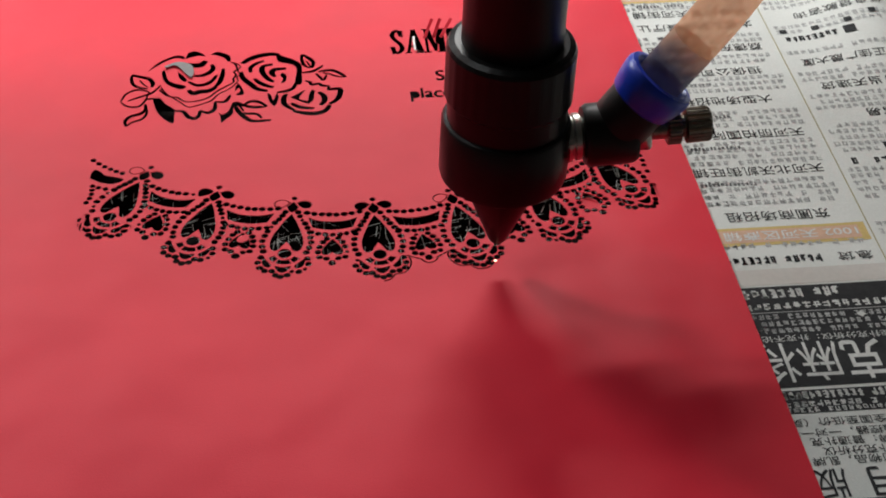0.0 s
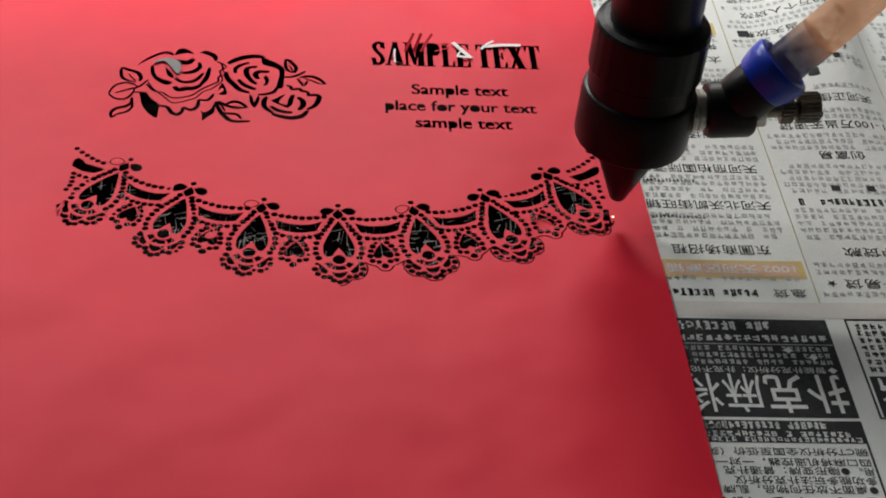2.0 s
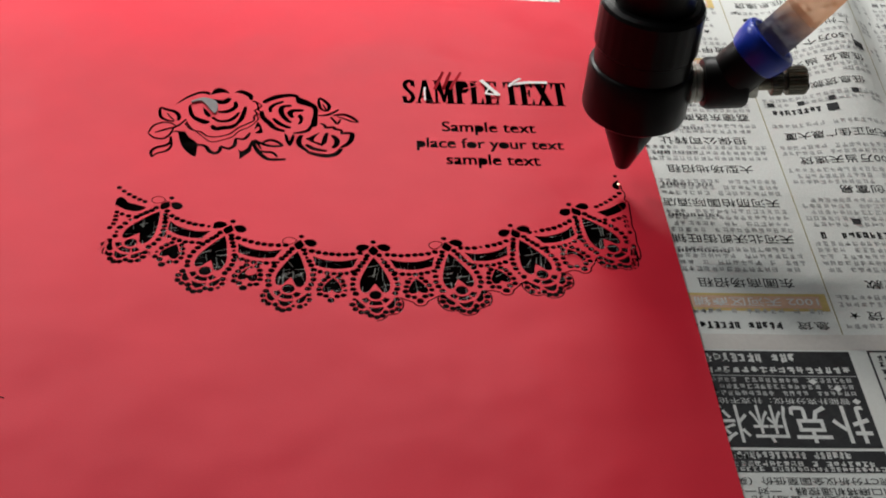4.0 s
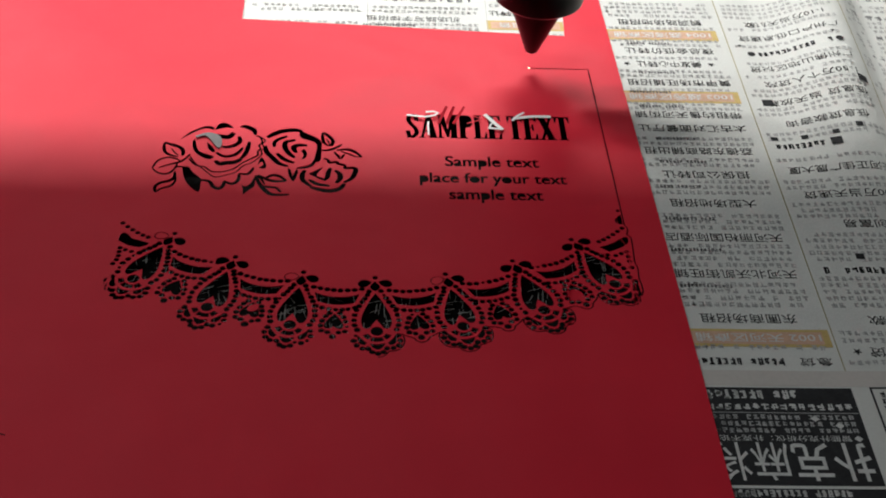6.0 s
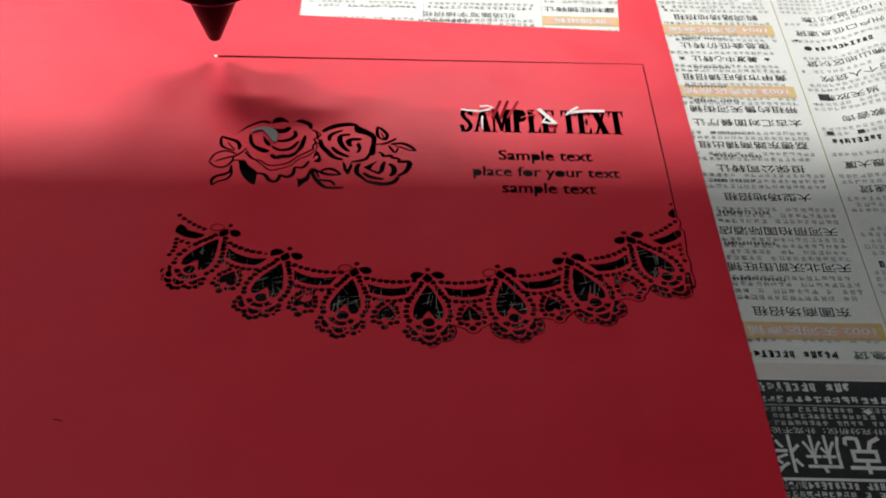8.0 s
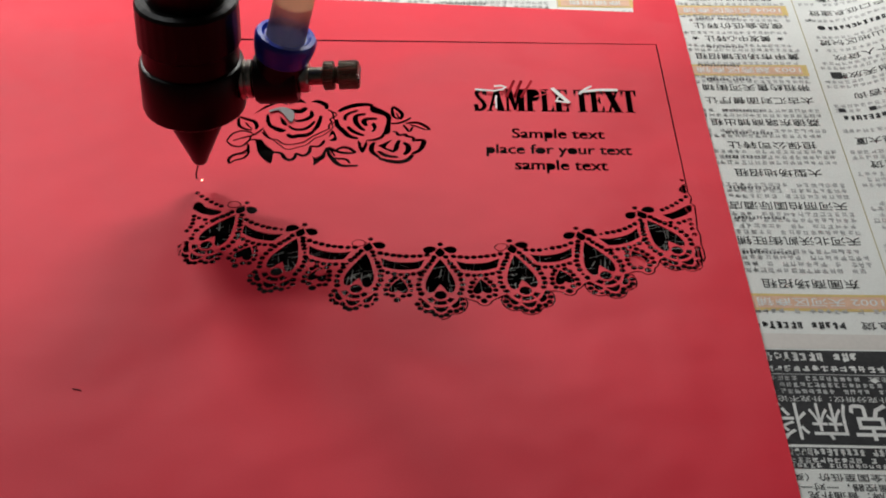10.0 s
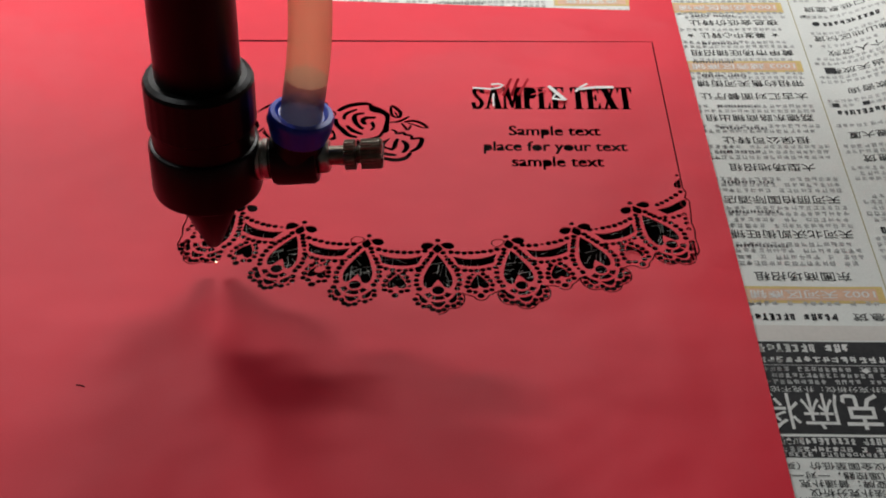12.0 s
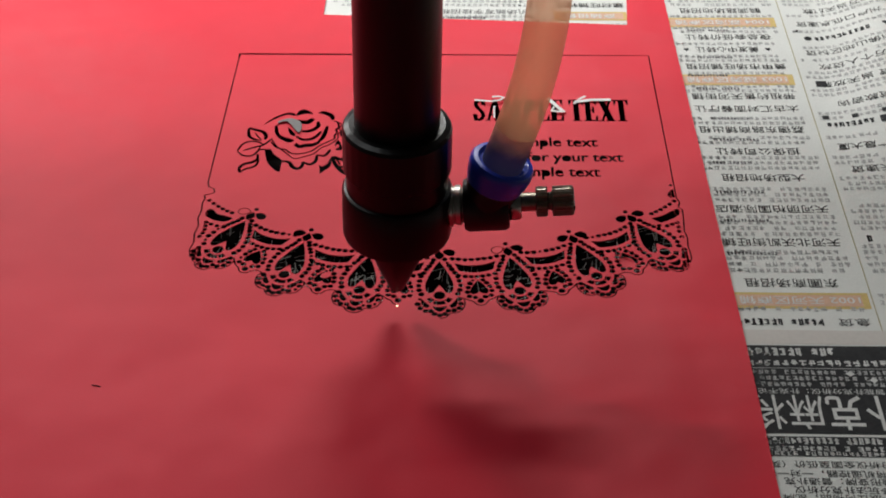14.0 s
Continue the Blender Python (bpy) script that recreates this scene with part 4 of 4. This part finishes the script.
sliver("paper_sliver", [(93.4, -34.6, 0.3), (93.2, -37.0, 0.4), (93.3, -42.2, 0.3)], 0.7, WHITE, label=white, category="paper scrap")
wisp = "red wisp of card standing on the heading"
# tipped up against the work lights, so the near side turns dark in shade
for x0, x1 in ((96.6, 99.2), (99.4, 101.6), (101.6, 105.0)):
    sliver("card_wisp", [(x0, -35.4, 0.2), ((x0 + x1) / 2, -33.6, 2.4), (x1, -32.2, 4.8)], 1.2, RED, label=wisp, category="paper scrap")
sliver("card_wisp", [(108, -31, 0.6), (111, -33.5, 0.8), (106, -35.5, 0.5)], 0.5, RED, label=wisp, category="paper scrap")
bm = bmesh.new()
flake = smooth_line([(18.9, -45.8), (22.2, -43.9), (25.0, -44.4), (26.9, -46.2), (27.5, -49.3), (26.9, -52.4), (25.4, -50.6), (23.6, -47.4), (21.8, -45.5), (19.2, -46.7)], 3)
f = bm.faces.new([bm.verts.new((x / 1000, y / 1000, 0.0007)) for x, y in flake[::-1]])
ext = bmesh.ops.extrude_face_region(bm, geom=[f])
bmesh.ops.translate(bm, vec=(0, 0, -0.0003), verts=[v for v in ext["geom"] if isinstance(v, bmesh.types.BMVert)])
bmesh.ops.recalc_face_normals(bm, faces=bm.faces)
tagged(part("grey_flake", bm, GREY_SCRAP), "grey flake of newsprint lying on the cut rose", "paper scrap")
for s, x, y, rx, ry in ((-1.5, 0.6, -18.3, 1.7, 1.3), (2.5, 0.0, -18.8, 2.2, 2.6)):
    (cx, cy), = lace_at(s, [(x, y)])
    bm = bmesh.new()
    zz = 0.0006 if s < 0 else -0.0012
    f = bm.faces.new([bm.verts.new((px / 1000, py / 1000, zz)) for px, py in disc(cx, cy, rx, ry, 14, 0.6)])
    ext = bmesh.ops.extrude_face_region(bm, geom=[f])
    bmesh.ops.translate(bm, vec=(0, 0, -0.00022), verts=[v for v in ext["geom"] if isinstance(v, bmesh.types.BMVert)])
    bmesh.ops.recalc_face_normals(bm, faces=bm.faces)
    tagged(part("card_chip", bm, RED), "small red chip of card caught in a cut heart", "paper scrap")
sliver("lint_fibre", [(-18.0, -176.0, 0.15), (-16.8, -176.2, 0.25), (-15.6, -176.6, 0.15)], 0.25, BED, label="tiny dark fibre on the red card", category="lint")
pts, fs = [], []
for i in range(420):
    s, y = rng.uniform(-3.3, 3.3), rng.uniform(-26, -5)
    (cx, cy), = lace_at(s, [(rng.uniform(-3, 3), y)])
    a, l, w, z = rng.choice((0, 0, 1.57, 1.57, rng.uniform(0, 3.1))) + rng.uniform(-.2, .2), rng.uniform(0.8, 2.6), rng.uniform(0.03, 0.09), rng.uniform(-3.2, -1.0)
    u, v = (math.cos(a) * l, math.sin(a) * l), (-math.sin(a) * w, math.cos(a) * w)
    k = len(pts)
    for p, q in ((-1, -1), (1, -1), (1, 1), (-1, 1)):
        pts.append(((cx + u[0] * p + v[0] * q) / 1000, (cy + u[1] * p + v[1] * q) / 1000, (z + 0.4 * p) / 1000))
    fs.append((k, k + 1, k + 2, k + 3))
tagged(from_faces("cutting_waste", pts, fs, SCRAP), "thin pale shreds of paper waste in the cut holes", "paper waste", kind="stuff")

# ---- the laser head ----
head = tagged(new("laser_head"), "black laser cutting head with cone nozzle and air hose", "laser head")
mm = lambda pairs: [(r / 1000, z / 1000) for r, z in pairs]
part("nozzle", lathe(mm([(1.0, 5.2), (1.8, 5.0), (2.2, 5.5), (10.2, 25.6), (10.2, 28)])), BLACK, head, "black cone nozzle")
part("lower_body", lathe(mm([(9.0, 24.4), (12.6, 24.4), (14.9, 26.2), (15.2, 27.4), (15.1, 40.6), (14.6, 41.4), (13.6, 41.8), (12, 41.9)]), 96), BLACK, head)
part("spacer_ring", lathe(mm([(12.5, 41.5), (13.9, 41.6), (13.9, 48.2), (12.5, 48.4)]), 96), BLACK, head)
part("upper_collar", lathe(mm([(12.4, 47.2), (14.0, 47.3), (14.7, 48.2), (14.7, 60.4), (14.2, 61.4), (12.9, 62.0), (11.4, 62.1)]), 120, None, 60, 0.00004), BLACK, head, "knurled black clamp collar")
part("lens_tube", lathe(mm([(11.2, 60), (11.4, 60.4), (11.4, 205), (10.4, 206)]), 96), TUBE, head, "long black lens tube")
FIT_Z = 37.0
along_x = Matrix.Translation((0, 0, FIT_Z / 1000 - 0.0031)) @ Matrix.Rotation(radians(85), 4, "Y")      # the fitting tilts up a little
part("threaded_nipple", lathe(mm([(4.6, 13.6), (5.7, 14.0), (6.0, 14.5), (5.9, 15.4), (5.2, 15.7), (5.2, 16.0), (5.6, 16.3), (5.6, 17.6), (4.8, 18.0), (4.6, 19.0)]), 64, along_x), STEEL, head, "shiny nickel nipple")
part("valve_block", lathe(mm([(4.0, 18.2), (6.8, 18.5), (7.5, 19.6), (7.5, 29.6), (6.8, 30.8), (4.4, 31.0)]), 64, along_x), PLASTIC, head, "rounded black plastic valve block")
part("valve_seat", lathe(mm([(4.6, 30.6), (5.2, 31.0), (5.2, 33.6), (4.4, 34.2)]), 6, along_x), STEEL, head)
part("valve_stem", lathe(mm([(2.6, 34.0), (2.6, 39.5)]), 32, along_x), DARK_STEEL, head)
part("lock_nut", lathe(mm([(3.6, 38.2), (4.2, 38.5), (4.2, 41.2), (3.6, 41.5)]), 96, along_x, 48, 0.0003), DARK_STEEL, head, "knurled lock nut")
knob = lathe(mm([(2.4, 41.5), (2.6, 42.6), (4.2, 42.9), (4.2, 48.0), (3.8, 48.6), (3.4, 48.7)]), 96, along_x, 48, 0.0003)
valve_knob = part("valve_knob", knob, DARK_STEEL, head, "knurled metal adjusting knob")
bm = bmesh.new()
box(bm, -0.0007, -0.0036, 0.0482, 0.0007, 0.0036, 0.0489)
bmesh.ops.transform(bm, matrix=along_x, verts=bm.verts)
part("slot", bm, PLASTIC, valve_knob, "dark screwdriver slot")
elbow = part("hose_elbow", lathe(mm([(1.5, -7.6), (4.6, -6.8), (6.6, -4.6), (7.2, -1.5), (7.3, 5.5), (6.9, 7.6), (5.6, 8.8)]), 64), PLASTIC, head, "black swivelling elbow")
part("release_collar", lathe(mm([(6.8, 4.6), (7.8, 5.4), (8.5, 8.0), (8.9, 10.6), (8.9, 12.2), (8.4, 13.0), (7.2, 13.2), (6.2, 12.2)]), 72), BLUE, elbow, "blue plastic release collar")
part("hose_end", lathe(mm([(5.4, 9.0), (5.7, 9.4), (5.7, 22.0), (5.7, 23.9)]), 48), HOSE_END, elbow, "greyish hose end over the barb")
bm = bmesh.new()
rings = []
for i in range(33):
    f = i / 32
    z, bend = 0.0239 + 0.135 * f, 0.055 * f * f
    rings.append([bm.verts.new((0.0057 * math.cos(a) - bend, 0.0057 * math.sin(a), z)) for a in (2 * math.pi * j / 40 for j in range(40))])
for a, b in zip(rings, rings[1:]):
    for j in range(40):
        bm.faces.new((a[j], a[(j + 1) % 40], b[(j + 1) % 40], b[j])).smooth = True
part("air_hose", bm, HOSE, elbow, "milky amber air hose")
bm = bmesh.new()
box(bm, -0.020, 0.010, 0.172, 0.020, 0.078, 0.186, 0.001)
box(bm, -0.018, -0.016, 0.150, 0.018, 0.016, 0.190, 0.003)
part("carriage_bracket", bm, ALU, head, "grey carriage bracket")
part("laser_spot", lathe(mm([(0.2, -1.95), (0.38, -1.9), (0.25, -1.72), (0.1, -1.68)]), 16), SPARK, head, "glowing burn point")

bm = bmesh.new()
box(bm, -0.32, 0.0, 0.0, 0.46, 0.045, 0.085, 0.003)
beam = tagged(new("gantry_beam"), "grey aluminium gantry beam that carries the laser head", "gantry")
part("rail", bm, ALU, beam)
for x in (-0.33, 0.445):
    bm = bmesh.new()
    box(bm, x, 0.0, -0.17, x + 0.015, 0.045, 0.0, 0.001)
    part("end_plate", bm, ALU, beam)


def motions():
    rows, rail_rows = [], []
    for t, x, y in BURN:
        rows.append((t, pose(x / 1000, y / 1000, 0.002, 0, 1.5, 0)))
        rail_rows.append((t, pose(0, y / 1000 + 0.077, 0.174)))
    walk(head, rows)
    walk(beam, rail_rows)
    swing = ((0.0, 34, 1), (1.5, 38, 1), (3.0, 37, 1), (5.3, 34, 1), (8.5, 17, 0), (9.2, 15, 0), (11.3, 9, 0), (12.0, 8.5, 0), (12.5, 9.5, 0), (13.0, 11.5, 0), (14.0, 16, 0))
    walk(elbow, [(t, pose(0.0250 + 0.003 * k, 0.0, FIT_Z / 1000 + 0.001 + 0.0025 * k, 0, a, 0)) for t, a, k in swing])
    walk(curl, [(0.0, pose(0, 0, -0.009)), (4.0, pose(0, 0, -0.009)), (4.8, pose(0, 0, 0)), (14.0, pose(0, 0, 0))])
    for ob, d in uncut:
        t = float(np.interp(d, REACH, TIMES))
        still, gone = pose(0, 0, 0), pose(0, 0, -0.006)
        walk(ob, [(0.0, still), (max(t, 0.04), still), (t + 0.1, gone), (14.2, gone)])


motions()
